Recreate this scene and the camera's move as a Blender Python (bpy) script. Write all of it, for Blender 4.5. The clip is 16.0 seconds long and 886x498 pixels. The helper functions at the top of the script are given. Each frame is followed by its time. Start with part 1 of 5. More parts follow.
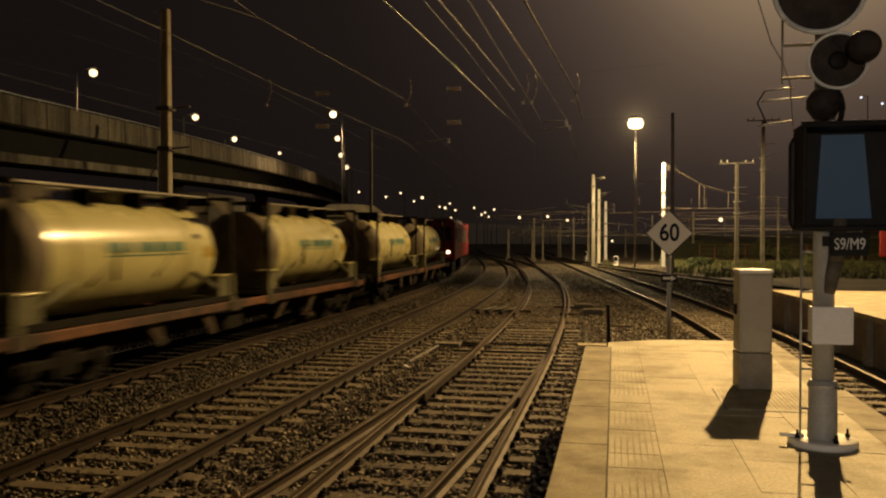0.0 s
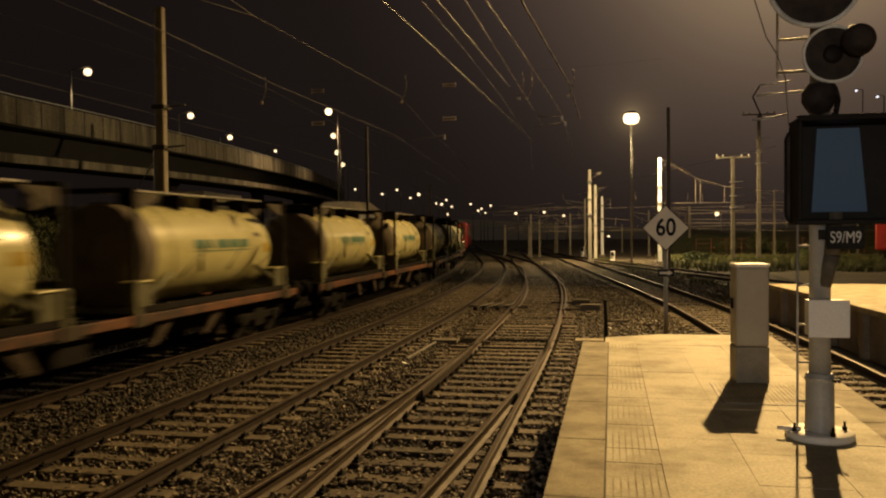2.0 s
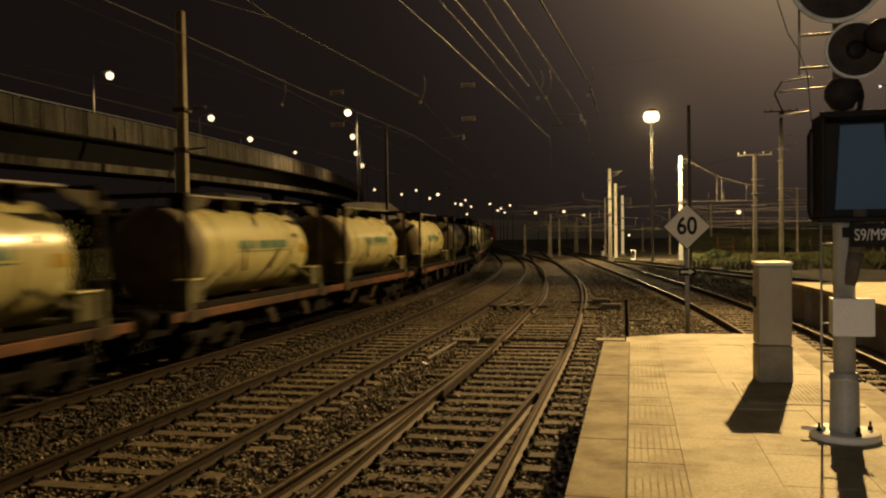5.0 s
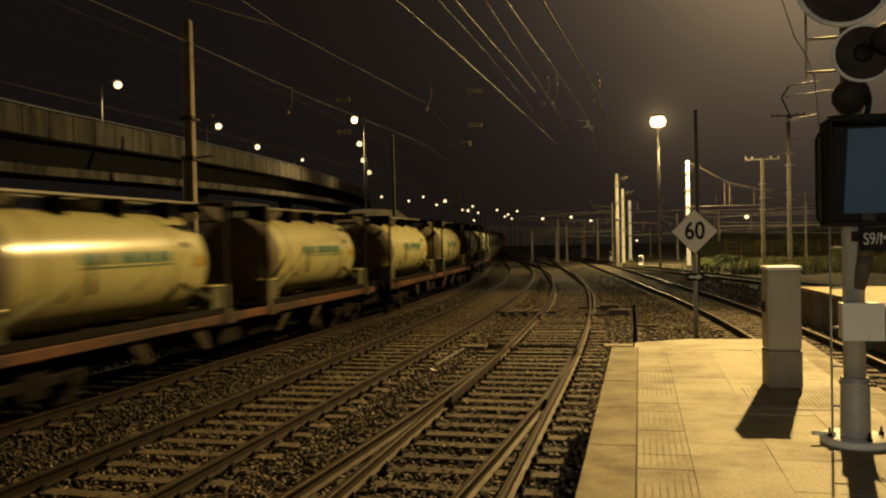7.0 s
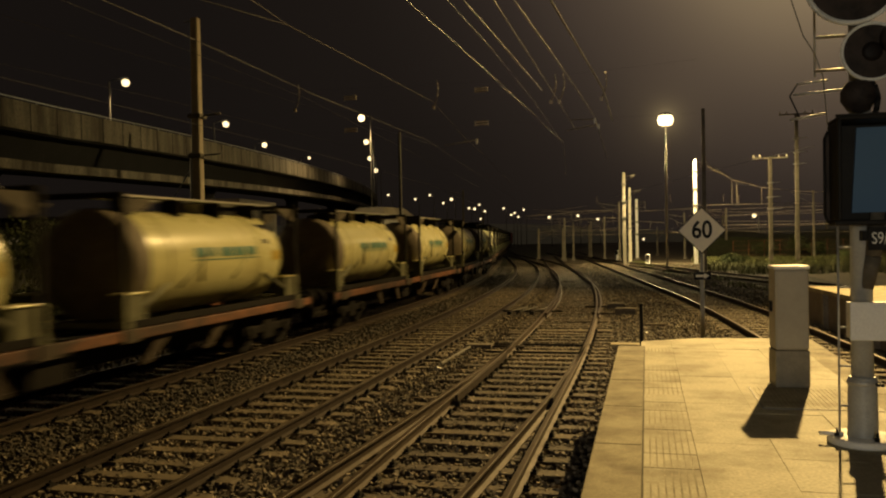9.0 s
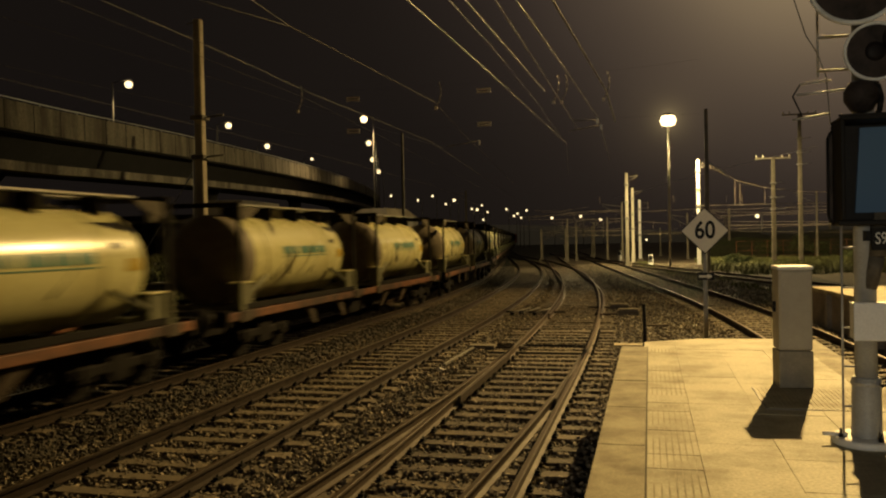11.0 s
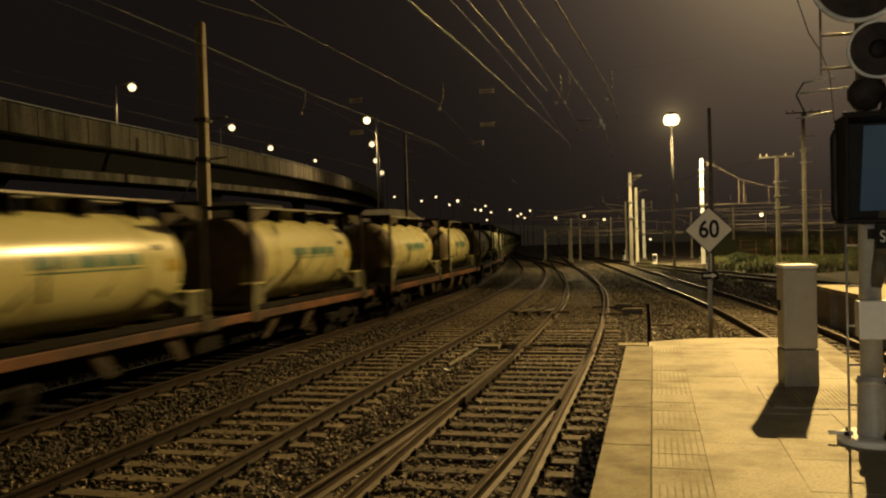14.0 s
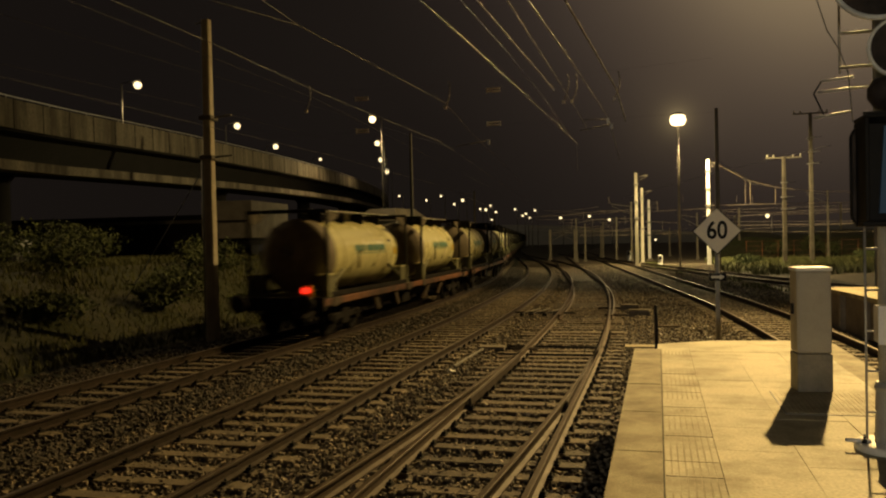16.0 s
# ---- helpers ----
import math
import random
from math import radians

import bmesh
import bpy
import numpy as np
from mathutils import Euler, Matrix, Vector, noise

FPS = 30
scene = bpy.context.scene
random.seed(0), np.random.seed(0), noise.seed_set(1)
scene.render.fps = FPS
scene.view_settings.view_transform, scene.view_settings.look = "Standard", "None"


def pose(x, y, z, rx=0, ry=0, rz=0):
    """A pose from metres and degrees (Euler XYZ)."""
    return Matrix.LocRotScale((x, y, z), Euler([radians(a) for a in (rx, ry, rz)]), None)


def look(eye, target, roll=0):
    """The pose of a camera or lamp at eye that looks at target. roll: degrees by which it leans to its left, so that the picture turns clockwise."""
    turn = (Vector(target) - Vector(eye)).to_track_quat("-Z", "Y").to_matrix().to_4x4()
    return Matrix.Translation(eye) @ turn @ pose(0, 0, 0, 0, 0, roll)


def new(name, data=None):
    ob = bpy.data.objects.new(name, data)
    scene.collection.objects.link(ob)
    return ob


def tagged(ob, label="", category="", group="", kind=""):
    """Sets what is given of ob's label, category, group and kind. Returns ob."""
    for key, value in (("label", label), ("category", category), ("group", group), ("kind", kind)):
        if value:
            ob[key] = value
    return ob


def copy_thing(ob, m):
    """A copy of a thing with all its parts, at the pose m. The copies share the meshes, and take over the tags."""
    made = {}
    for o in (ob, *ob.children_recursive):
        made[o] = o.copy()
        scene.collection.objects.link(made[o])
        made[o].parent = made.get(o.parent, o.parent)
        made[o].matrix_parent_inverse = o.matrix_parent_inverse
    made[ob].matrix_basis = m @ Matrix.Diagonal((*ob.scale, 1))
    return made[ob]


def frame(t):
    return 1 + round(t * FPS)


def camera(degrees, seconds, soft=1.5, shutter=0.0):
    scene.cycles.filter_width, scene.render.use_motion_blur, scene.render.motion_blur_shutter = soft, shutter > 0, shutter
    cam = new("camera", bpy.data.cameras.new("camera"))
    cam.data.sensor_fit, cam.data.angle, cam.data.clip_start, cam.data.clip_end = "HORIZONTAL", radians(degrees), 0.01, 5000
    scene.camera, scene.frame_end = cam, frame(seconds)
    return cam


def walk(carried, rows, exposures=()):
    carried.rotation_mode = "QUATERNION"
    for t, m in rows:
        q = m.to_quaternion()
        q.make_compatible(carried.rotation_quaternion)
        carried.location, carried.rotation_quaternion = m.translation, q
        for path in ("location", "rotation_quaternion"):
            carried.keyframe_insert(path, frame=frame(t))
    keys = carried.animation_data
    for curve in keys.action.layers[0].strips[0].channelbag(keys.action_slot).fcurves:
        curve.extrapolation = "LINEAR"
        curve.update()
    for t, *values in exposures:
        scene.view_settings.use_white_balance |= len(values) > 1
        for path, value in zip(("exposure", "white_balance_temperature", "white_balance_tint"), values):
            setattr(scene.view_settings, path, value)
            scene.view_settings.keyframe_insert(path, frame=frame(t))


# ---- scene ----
# camera: stands on the platform end and pans slowly
cam = camera(57.13, 16.0, soft=2.15, shutter=0.75)
PATH = [
    (0.0, pose(0.000, 0.000, 1.700, 89.100, 0.000, 11.921)),
    (0.5, pose(0.000, 0.000, 1.700, 88.851, 0.214, 11.934)),
    (1.0, pose(0.000, 0.000, 1.700, 88.796, 0.236, 11.723)),
    (1.5, pose(0.000, 0.000, 1.700, 88.853, 0.343, 11.590)),
    (2.0, pose(0.000, 0.000, 1.700, 88.856, 0.468, 11.688)),
    (2.5, pose(0.000, 0.000, 1.700, 88.855, 0.481, 11.588)),
    (3.0, pose(0.000, 0.000, 1.700, 88.852, 0.644, 11.806)),
    (3.5, pose(0.000, 0.000, 1.700, 88.801, 0.831, 12.005)),
    (4.0, pose(0.000, 0.000, 1.700, 88.733, 0.829, 12.423)),
    (6.5, pose(0.000, 0.000, 1.700, 89.272, 1.015, 13.478)),
    (7.0, pose(0.000, 0.000, 1.700, 89.335, 1.158, 13.568)),
    (7.5, pose(0.000, 0.000, 1.700, 89.299, 1.212, 13.754)),
    (8.0, pose(0.000, 0.000, 1.700, 89.218, 1.143, 13.693)),
    (8.5, pose(0.000, 0.000, 1.700, 89.187, 1.069, 13.942)),
    (9.0, pose(0.000, 0.000, 1.700, 89.220, 1.018, 14.024)),
    (11.5, pose(0.000, 0.000, 1.700, 89.290, 1.140, 14.241)),
    (12.0, pose(0.000, 0.000, 1.700, 89.271, 1.148, 14.238)),
    (12.5, pose(0.000, 0.000, 1.700, 89.325, 1.262, 14.252)),
    (13.0, pose(0.000, 0.000, 1.700, 89.322, 1.262, 14.305)),
    (13.5, pose(0.000, 0.000, 1.700, 89.362, 1.246, 14.334)),
    (14.0, pose(0.000, 0.000, 1.700, 89.345, 1.464, 14.479)),
    (14.5, pose(0.000, 0.000, 1.700, 89.389, 1.288, 14.667)),
    (15.0, pose(0.000, 0.000, 1.700, 89.483, 1.398, 14.880)),
    (15.5, pose(0.000, 0.000, 1.700, 89.566, 1.609, 15.030)),
    (16.0, pose(-0.064, 0.136, 1.711, 89.304, 1.167, 14.804)),
]
# the clip's colour drifts from a rosier to a yellower cast
walk(cam, PATH, exposures=[(0.0, 0.0, 6500, 17), (4.4, 0.0, 6500, 17), (6.3, 0.0, 6500, 6), (16.0, 0.0, 6500, 6)])

# ---- world, lamps and exposure ----
SODIUM = (1.0, 0.642, 0.228)
FLOOD = Vector((8.0, 38.0, 17.3))
world = bpy.data.worlds.new("night_sky")
world.use_nodes = True
scene.world = world
wn, wl = world.node_tree.nodes, world.node_tree.links
wn.clear()
w_out, w_bg = wn.new("ShaderNodeOutputWorld"), wn.new("ShaderNodeBackground")
w_tc = wn.new("ShaderNodeTexCoord")
w_nz, w_mix = wn.new("ShaderNodeTexNoise"), wn.new("ShaderNodeMix")
# misty glow round the yard's two floodlight masts, painted into the sky; near black elsewhere


def sky_glow(towards, reach, stops):
    """Glow painted into the sky round a direction; stops run from reach degrees away (0) to the middle (1)."""
    dot, arc, span, ramp = wn.new("ShaderNodeVectorMath"), wn.new("ShaderNodeMath"), wn.new("ShaderNodeMapRange"), wn.new("ShaderNodeValToRGB")
    dot.operation, arc.operation = "DOT_PRODUCT", "ARCCOSINE"
    dot.inputs[1].default_value = Vector(towards).normalized()
    wl.new(w_tc.outputs["Generated"], dot.inputs[0])
    wl.new(dot.outputs["Value"], arc.inputs[0])
    span.inputs["From Min"].default_value, span.inputs["From Max"].default_value = radians(reach), 0.0
    wl.new(arc.outputs[0], span.inputs["Value"])
    ramp.color_ramp.interpolation = "B_SPLINE"
    els = ramp.color_ramp.elements
    els[0].position, els[0].color = stops[0][0], (*stops[0][1], 1)
    els[1].position, els[1].color = stops[-1][0], (*stops[-1][1], 1)
    for at, colour in stops[1:-1]:
        els.new(at).color = (*colour, 1)
    wl.new(span.outputs["Result"], ramp.inputs["Fac"])
    return ramp.outputs["Color"]


near_glow = sky_glow((0.185, 0.90, 0.375), 46, ((0.0, (0.0072, 0.0053, 0.0045)), (0.33, (0.0108, 0.0078, 0.0062)), (0.5, (0.0195, 0.0138, 0.011)), (0.63, (0.047, 0.0325, 0.0245)), (0.79, (0.145, 0.1, 0.066)), (1.0, (0.55, 0.39, 0.2))))
lamp_halo = sky_glow((1.64, 69.0, 9.4), 7, ((0.0, (0.0, 0.0, 0.0)), (0.4, (0.003, 0.002, 0.001)), (0.7, (0.012, 0.0082, 0.0038)), (0.88, (0.04, 0.028, 0.012)), (1.0, (0.25, 0.18, 0.08))))
w_add = wn.new("ShaderNodeMix")
w_add.data_type, w_add.blend_type = "RGBA", "ADD"
w_add.inputs[0].default_value = 1.0
wl.new(near_glow, w_add.inputs[6])
wl.new(lamp_halo, w_add.inputs[7])
w_nz.inputs["Scale"].default_value = 2.2
wl.new(w_tc.outputs["Generated"], w_nz.inputs["Vector"])
w_mix.data_type, w_mix.blend_type = "RGBA", "MULTIPLY"
w_mix.inputs[0].default_value = 0.35
wl.new(w_add.outputs[2], w_mix.inputs[6])
wl.new(w_nz.outputs["Fac"], w_mix.inputs[7])
wl.new(w_mix.outputs[2], w_bg.inputs["Color"])
w_bg.inputs["Strength"].default_value = 1.15
wl.new(w_bg.outputs[0], w_out.inputs[0])


def lamp(name, place, watts, colour=SODIUM, radius=0.25):
    data = bpy.data.lights.new(name, "POINT")
    data.energy, data.color, data.shadow_soft_size = watts, colour, radius
    ob = new(name, data)
    ob.location = place
    return tagged(ob, kind="structure")



def spot(name, place, target, watts, colour, cone, radius=0.2, blend=1.0):
    data = bpy.data.lights.new(name, "SPOT")
    data.energy, data.color, data.shadow_soft_size = watts, colour, radius
    data.spot_size, data.spot_blend = radians(cone), blend
    ob = new(name, data)
    ob.matrix_basis = look(place, target)
    return tagged(ob, kind="structure")


# the yard floodlight, the far lamp mast and the station's own platform lamps behind
spot("floodlight_glow", FLOOD, (9.0, 12.0, -0.5), 89000, SODIUM, 90, 0.24)
# extra spot added at the floodlight's place to brighten train and tracks
spot("tracks_fill", FLOOD + Vector((-0.3, 0.2, 0)), (-10.0, 31.0, 1.0), 25500, SODIUM, 74, 0.28)
spot("mast_glow", (1.64, 70.2, 10.3), (6.5, 68.0, -1.0), 19500, (1.0, 0.74, 0.34), 154, 0.2, 0.4)
spot("mast_glow_bank", (1.24, 70.0, 10.3), (-45.0, 66.0, 7.0), 19000, (1.0, 0.74, 0.34), 104, 0.2, 0.8)
spot("mast_glow_throat", (1.24, 70.2, 10.3), (5.0, 96.0, 0.0), 17000, (1.0, 0.74, 0.34), 130, 0.2)
spot("platform_glow", (-4.0, -40.0, 3.4), (1.9, 20.0, 1.6), 15500, (1.0, 0.88, 0.7), 17, 1.6)

# ---- materials ----


def mat(name, base, vary=0.35, rough=0.7, metal=0.0, grain=40.0, stain=1.5, bump=0.2, stain_to=None, spec=0.4, depth=0.01, rand=0.0, stain_cut=(0.35, 0.7), laid=False, streak=1.0):
    """Base colour with fine grain, wider stains and relief."""
    m = bpy.data.materials.new(name)
    m.use_nodes = True
    n, l = m.node_tree.nodes, m.node_tree.links
    b = n["Principled BSDF"]
    b.inputs["Roughness"].default_value, b.inputs["Metallic"].default_value = rough, metal
    b.inputs["Specular IOR Level"].default_value = spec
    tc = n.new("ShaderNodeTexCoord")
    fine, wide = n.new("ShaderNodeTexNoise"), n.new("ShaderNodeTexNoise")
    fine.inputs["Scale"].default_value, wide.inputs["Scale"].default_value = grain, stain
    fine.inputs["Detail"].default_value, wide.inputs["Detail"].default_value = 4, 6
    wide.inputs["Roughness"].default_value = 0.65
    where = n.new("ShaderNodeNewGeometry").outputs["Position"] if laid else tc.outputs["Object"]
    for t in (fine, wide):
        l.new(where, t.inputs["Vector"])
    if streak != 1.0:
        mp = n.new("ShaderNodeMapping")
        mp.inputs["Scale"].default_value = (1, 1, streak)
        l.new(where, mp.inputs["Vector"])
        l.new(mp.outputs["Vector"], wide.inputs["Vector"])
    r1 = n.new("ShaderNodeValToRGB")
    lo, hi = 1 - vary, 1 + vary * 0.6
    r1.color_ramp.elements[0].position, r1.color_ramp.elements[1].position = 0.3, 0.7
    r1.color_ramp.elements[0].color = (*[min(1, c * lo) for c in base], 1)
    r1.color_ramp.elements[1].color = (*[min(1, c * hi) for c in base], 1)
    l.new(fine.outputs["Fac"], r1.inputs["Fac"])
    r2 = n.new("ShaderNodeMapRange")
    r2.inputs["From Min"].default_value, r2.inputs["From Max"].default_value = stain_cut
    l.new(wide.outputs["Fac"], r2.inputs["Value"])
    mx = n.new("ShaderNodeMix")
    mx.data_type = "RGBA"
    l.new(r2.outputs["Result"], mx.inputs[0])
    l.new(r1.outputs["Color"], mx.inputs[6])
    mx.inputs[7].default_value = (*(stain_to or [c * 0.55 for c in base]), 1)
    col = mx.outputs[2]
    if rand:
        oi, hsv, mr = n.new("ShaderNodeObjectInfo"), n.new("ShaderNodeHueSaturation"), n.new("ShaderNodeMapRange")
        mr.inputs["To Min"].default_value, mr.inputs["To Max"].default_value = 1 - rand, 1 + rand
        l.new(oi.outputs["Random"], mr.inputs["Value"])
        l.new(mr.outputs["Result"], hsv.inputs["Value"])
        l.new(col, hsv.inputs["Color"])
        col = hsv.outputs["Color"]
    l.new(col, b.inputs["Base Color"])
    rr = n.new("ShaderNodeMapRange")
    rr.inputs["To Min"].default_value, rr.inputs["To Max"].default_value = max(0.03, rough - 0.12), min(1, rough + 0.12)
    l.new(wide.outputs["Fac"], rr.inputs["Value"])
    l.new(rr.outputs["Result"], b.inputs["Roughness"])
    if bump:
        bp = n.new("ShaderNodeBump")
        bp.inputs["Strength"].default_value, bp.inputs["Distance"].default_value = bump, depth
        l.new(fine.outputs["Fac"], bp.inputs["Height"])
        l.new(bp.outputs["Normal"], b.inputs["Normal"])
    return m


def glow(name, colour, strength):
    m = bpy.data.materials.new(name)
    m.use_nodes = True
    b = m.node_tree.nodes["Principled BSDF"]
    b.inputs["Base Color"].default_value = (*colour, 1)
    b.inputs["Emission Color"].default_value = (*colour, 1)
    b.inputs["Emission Strength"].default_value = strength
    return m


def ballast_material():
    m = bpy.data.materials.new("ballast")
    m.use_nodes = True
    n, l = m.node_tree.nodes, m.node_tree.links
    b = n["Principled BSDF"]
    b.inputs["Roughness"].default_value = 0.85
    tc, vo, ra, no = n.new("ShaderNodeTexCoord"), n.new("ShaderNodeTexVoronoi"), n.new("ShaderNodeValToRGB"), n.new("ShaderNodeTexNoise")
    vo.inputs["Scale"].default_value = 17
    l.new(tc.outputs["Object"], vo.inputs["Vector"])
    sep = n.new("ShaderNodeSeparateColor")
    l.new(vo.outputs["Color"], sep.inputs[0])
    l.new(sep.outputs[0], ra.inputs["Fac"])
    ra.color_ramp.elements[0].color = (0.032, 0.027, 0.018, 1)
    ra.color_ramp.elements[1].color = (0.095, 0.079, 0.052, 1)
    no.inputs["Scale"].default_value, no.inputs["Detail"].default_value = 0.5, 5
    l.new(tc.outputs["Object"], no.inputs["Vector"])
    mr, mx = n.new("ShaderNodeMapRange"), n.new("ShaderNodeMix")
    mr.inputs["From Min"].default_value, mr.inputs["From Max"].default_value = 0.4, 0.65
    l.new(no.outputs["Fac"], mr.inputs["Value"])
    mx.data_type = "RGBA"
    l.new(mr.outputs["Result"], mx.inputs[0])
    l.new(ra.outputs["Color"], mx.inputs[6])
    mx.inputs[7].default_value = (0.05, 0.041, 0.028, 1)
    l.new(mx.outputs[2], b.inputs["Base Color"])
    bp = n.new("ShaderNodeBump")
    bp.invert = True
    bp.inputs["Strength"].default_value, bp.inputs["Distance"].default_value = 1.0, 0.05
    l.new(vo.outputs["Distance"], bp.inputs["Height"])
    l.new(bp.outputs["Normal"], b.inputs["Normal"])
    return m


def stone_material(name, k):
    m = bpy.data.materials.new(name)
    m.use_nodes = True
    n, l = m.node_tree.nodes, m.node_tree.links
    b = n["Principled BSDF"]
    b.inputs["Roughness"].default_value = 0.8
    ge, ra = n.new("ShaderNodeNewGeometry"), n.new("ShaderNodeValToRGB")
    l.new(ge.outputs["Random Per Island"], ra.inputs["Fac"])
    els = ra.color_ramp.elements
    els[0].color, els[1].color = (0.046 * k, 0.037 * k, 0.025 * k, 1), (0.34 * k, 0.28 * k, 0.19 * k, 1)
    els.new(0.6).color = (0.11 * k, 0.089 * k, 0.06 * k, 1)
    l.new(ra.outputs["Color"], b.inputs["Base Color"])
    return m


def glass_material(name, tint, rough=0.05):
    m = bpy.data.materials.new(name)
    m.use_nodes = True
    b = m.node_tree.nodes["Principled BSDF"]
    b.inputs["Base Color"].default_value = (*tint, 1)
    b.inputs["Roughness"].default_value = rough
    b.inputs["IOR"].default_value = 1.5
    return m


M_BALLAST, M_STONE, M_STONED = ballast_material(), stone_material("loose_stone", 0.88), stone_material("dimmed_stone", 0.36)
M_RAIL = mat("rusty_rail", (0.036, 0.024, 0.016), 0.4, 0.75, 0.1, 60, 4, 0.2, spec=0.2)
M_RAILTAN = mat("tan_rust_rail", (0.062, 0.041, 0.023), 0.4, 0.7, 0.1, 60, 4, 0.2, (0.04, 0.027, 0.017), spec=0.3)
M_RAILTOP = mat("worn_steel", (0.075, 0.053, 0.034), 0.3, 0.42, 0.4, 80, 3, 0.05, spec=0.3)
M_WOOD = mat("tarred_timber", (0.082, 0.06, 0.031), 0.5, 0.8, 0, 22, 2.5, 0.5, (0.04, 0.029, 0.02), rand=0.35, laid=True)
M_CSLEEP = mat("sleeper_concrete", (0.125, 0.099, 0.062), 0.35, 0.85, 0, 50, 3, 0.3, (0.07, 0.055, 0.036), rand=0.25, laid=True)
M_PAVE = mat("paving_concrete", (0.5, 0.465, 0.32), 0.24, 0.75, 0, 38, 1.3, 0.3, (0.22, 0.185, 0.115), rand=0.05, stain_cut=(0.45, 0.72), laid=True)
M_COPE = mat("coping_stone", (0.35, 0.31, 0.185), 0.28, 0.8, 0, 60, 2.6, 0.4, (0.15, 0.12, 0.07), rand=0.08, laid=True)
M_WALLC = mat("platform_concrete", (0.2, 0.17, 0.13), 0.3, 0.85, 0, 20, 1.2, 0.3)
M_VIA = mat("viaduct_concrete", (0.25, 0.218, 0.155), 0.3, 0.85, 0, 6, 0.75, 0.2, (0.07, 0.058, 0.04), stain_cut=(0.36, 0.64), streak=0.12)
# same concrete near black: shade under the deck put into the colour; also joints
M_VIAD = mat("viaduct_shade_and_joints", (0.015, 0.013, 0.011), 0.25, 0.9, 0, 6, 0.2, 0.2)
M_CAB = mat("cabinet_grp", (0.39, 0.355, 0.275), 0.12, 0.55, 0, 90, 2.5, 0.05, (0.26, 0.235, 0.19), stain_cut=(0.3, 0.9))
M_PLINTH = mat("cabinet_plinth", (0.26, 0.235, 0.18), 0.2, 0.7, 0, 70, 3, 0.15)
M_GALV = mat("galvanised_steel", (0.42, 0.42, 0.40), 0.18, 0.5, 0.35, 50, 3, 0.05, (0.27, 0.26, 0.24))
M_GREYP = mat("grey_painted_steel", (0.38, 0.39, 0.38), 0.14, 0.5, 0.0, 60, 2, 0.05, (0.24, 0.24, 0.225))
M_WHITEP = mat("white_painted_steel", (0.74, 0.73, 0.69), 0.08, 0.45, 0, 60, 2, 0.04, (0.6, 0.58, 0.53), stain_cut=(0.5, 0.9))
M_BLACK = mat("black_painted_steel", (0.014, 0.013, 0.012), 0.3, 0.6, 0, 50, 2, 0.05, spec=0.15)
M_DISC = mat("black_backboard", (0.02, 0.016, 0.014), 0.5, 0.7, 0, 12, 5, 0.05, (0.05, 0.038, 0.032), spec=0.15)
M_RING = mat("pale_ring_paint", (0.74, 0.74, 0.68), 0.12, 0.5, 0, 60, 4, 0.03)
M_PANEL = glass_material("indicator_glass", (0.085, 0.148, 0.245), 0.12)
M_LENS = mat("dark_lens", (0.012, 0.009, 0.008), 0.2, 0.5, 0, 40, 3, 0, spec=0.1)
M_SIGNW = mat("sign_white", (0.8, 0.76, 0.62), 0.06, 0.5, 0, 50, 3, 0.02, (0.7, 0.67, 0.59))
M_SIGNB = mat("sign_black", (0.012, 0.012, 0.012), 0.2, 0.6, spec=0.15)
M_MASTC = mat("mast_concrete", (0.36, 0.33, 0.28), 0.2, 0.8, 0, 20, 1.5, 0.2, (0.2, 0.18, 0.145))
M_MASTP = mat("pale_mast_concrete", (0.31, 0.285, 0.22), 0.2, 0.8, 0, 20, 1.2, 0.2, (0.33, 0.3, 0.24))
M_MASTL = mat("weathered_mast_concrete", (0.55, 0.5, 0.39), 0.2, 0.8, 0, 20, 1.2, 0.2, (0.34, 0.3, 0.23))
# left-hand wires and headspan: the weaker light there is put into the dark colour
M_WIRED = mat("dim_wire", (0.034, 0.032, 0.03), 0.2, 0.6, 0.2, 30, 2, 0)
# yard and throat wires: the lamplight on them is put into the pale colour
M_WIREF = mat("far_lit_wire", (0.38, 0.31, 0.22), 0.2, 0.5, 0.2, 30, 2, 0)
M_MASTF = mat("far_mast_concrete", (0.21, 0.185, 0.14), 0.2, 0.8, 0, 20, 1.5, 0.1, (0.12, 0.105, 0.08))
M_MASTG = mat("mast_steel", (0.20, 0.19, 0.17), 0.3, 0.6, 0.3, 20, 2, 0.1)
# bluish tint stands in for whiter lamplight on these wires
M_WIRE = mat("bluish_grey_wire", (0.17, 0.19, 0.24), 0.2, 0.45, 0.3, 30, 2, 0)
M_INS = mat("insulator_porcelain", (0.5, 0.45, 0.36), 0.15, 0.3, 0, 30, 3, 0)
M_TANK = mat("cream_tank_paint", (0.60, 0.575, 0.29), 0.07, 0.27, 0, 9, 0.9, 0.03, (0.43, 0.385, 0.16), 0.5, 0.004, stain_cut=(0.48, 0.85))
M_TANKG = mat("green_tank_lettering", (0.10, 0.23, 0.17), 0.15, 0.4)
M_TANKY = mat("yellow_tank_mark", (0.55, 0.40, 0.06), 0.15, 0.4)
M_TANKEND = mat("dark_tank_end", (0.21, 0.18, 0.135), 0.25, 0.7, 0, 8, 0.9, 0.05, (0.13, 0.112, 0.083), spec=0.15)
M_FRAME = mat("tank_frame_paint", (0.16, 0.158, 0.085), 0.3, 0.75, 0, 20, 2, 0.1)
M_STRUT = mat("dusty_brown_strut", (0.07, 0.05, 0.03), 0.4, 0.8, 0, 12, 1.5, 0.15, (0.04, 0.03, 0.02))
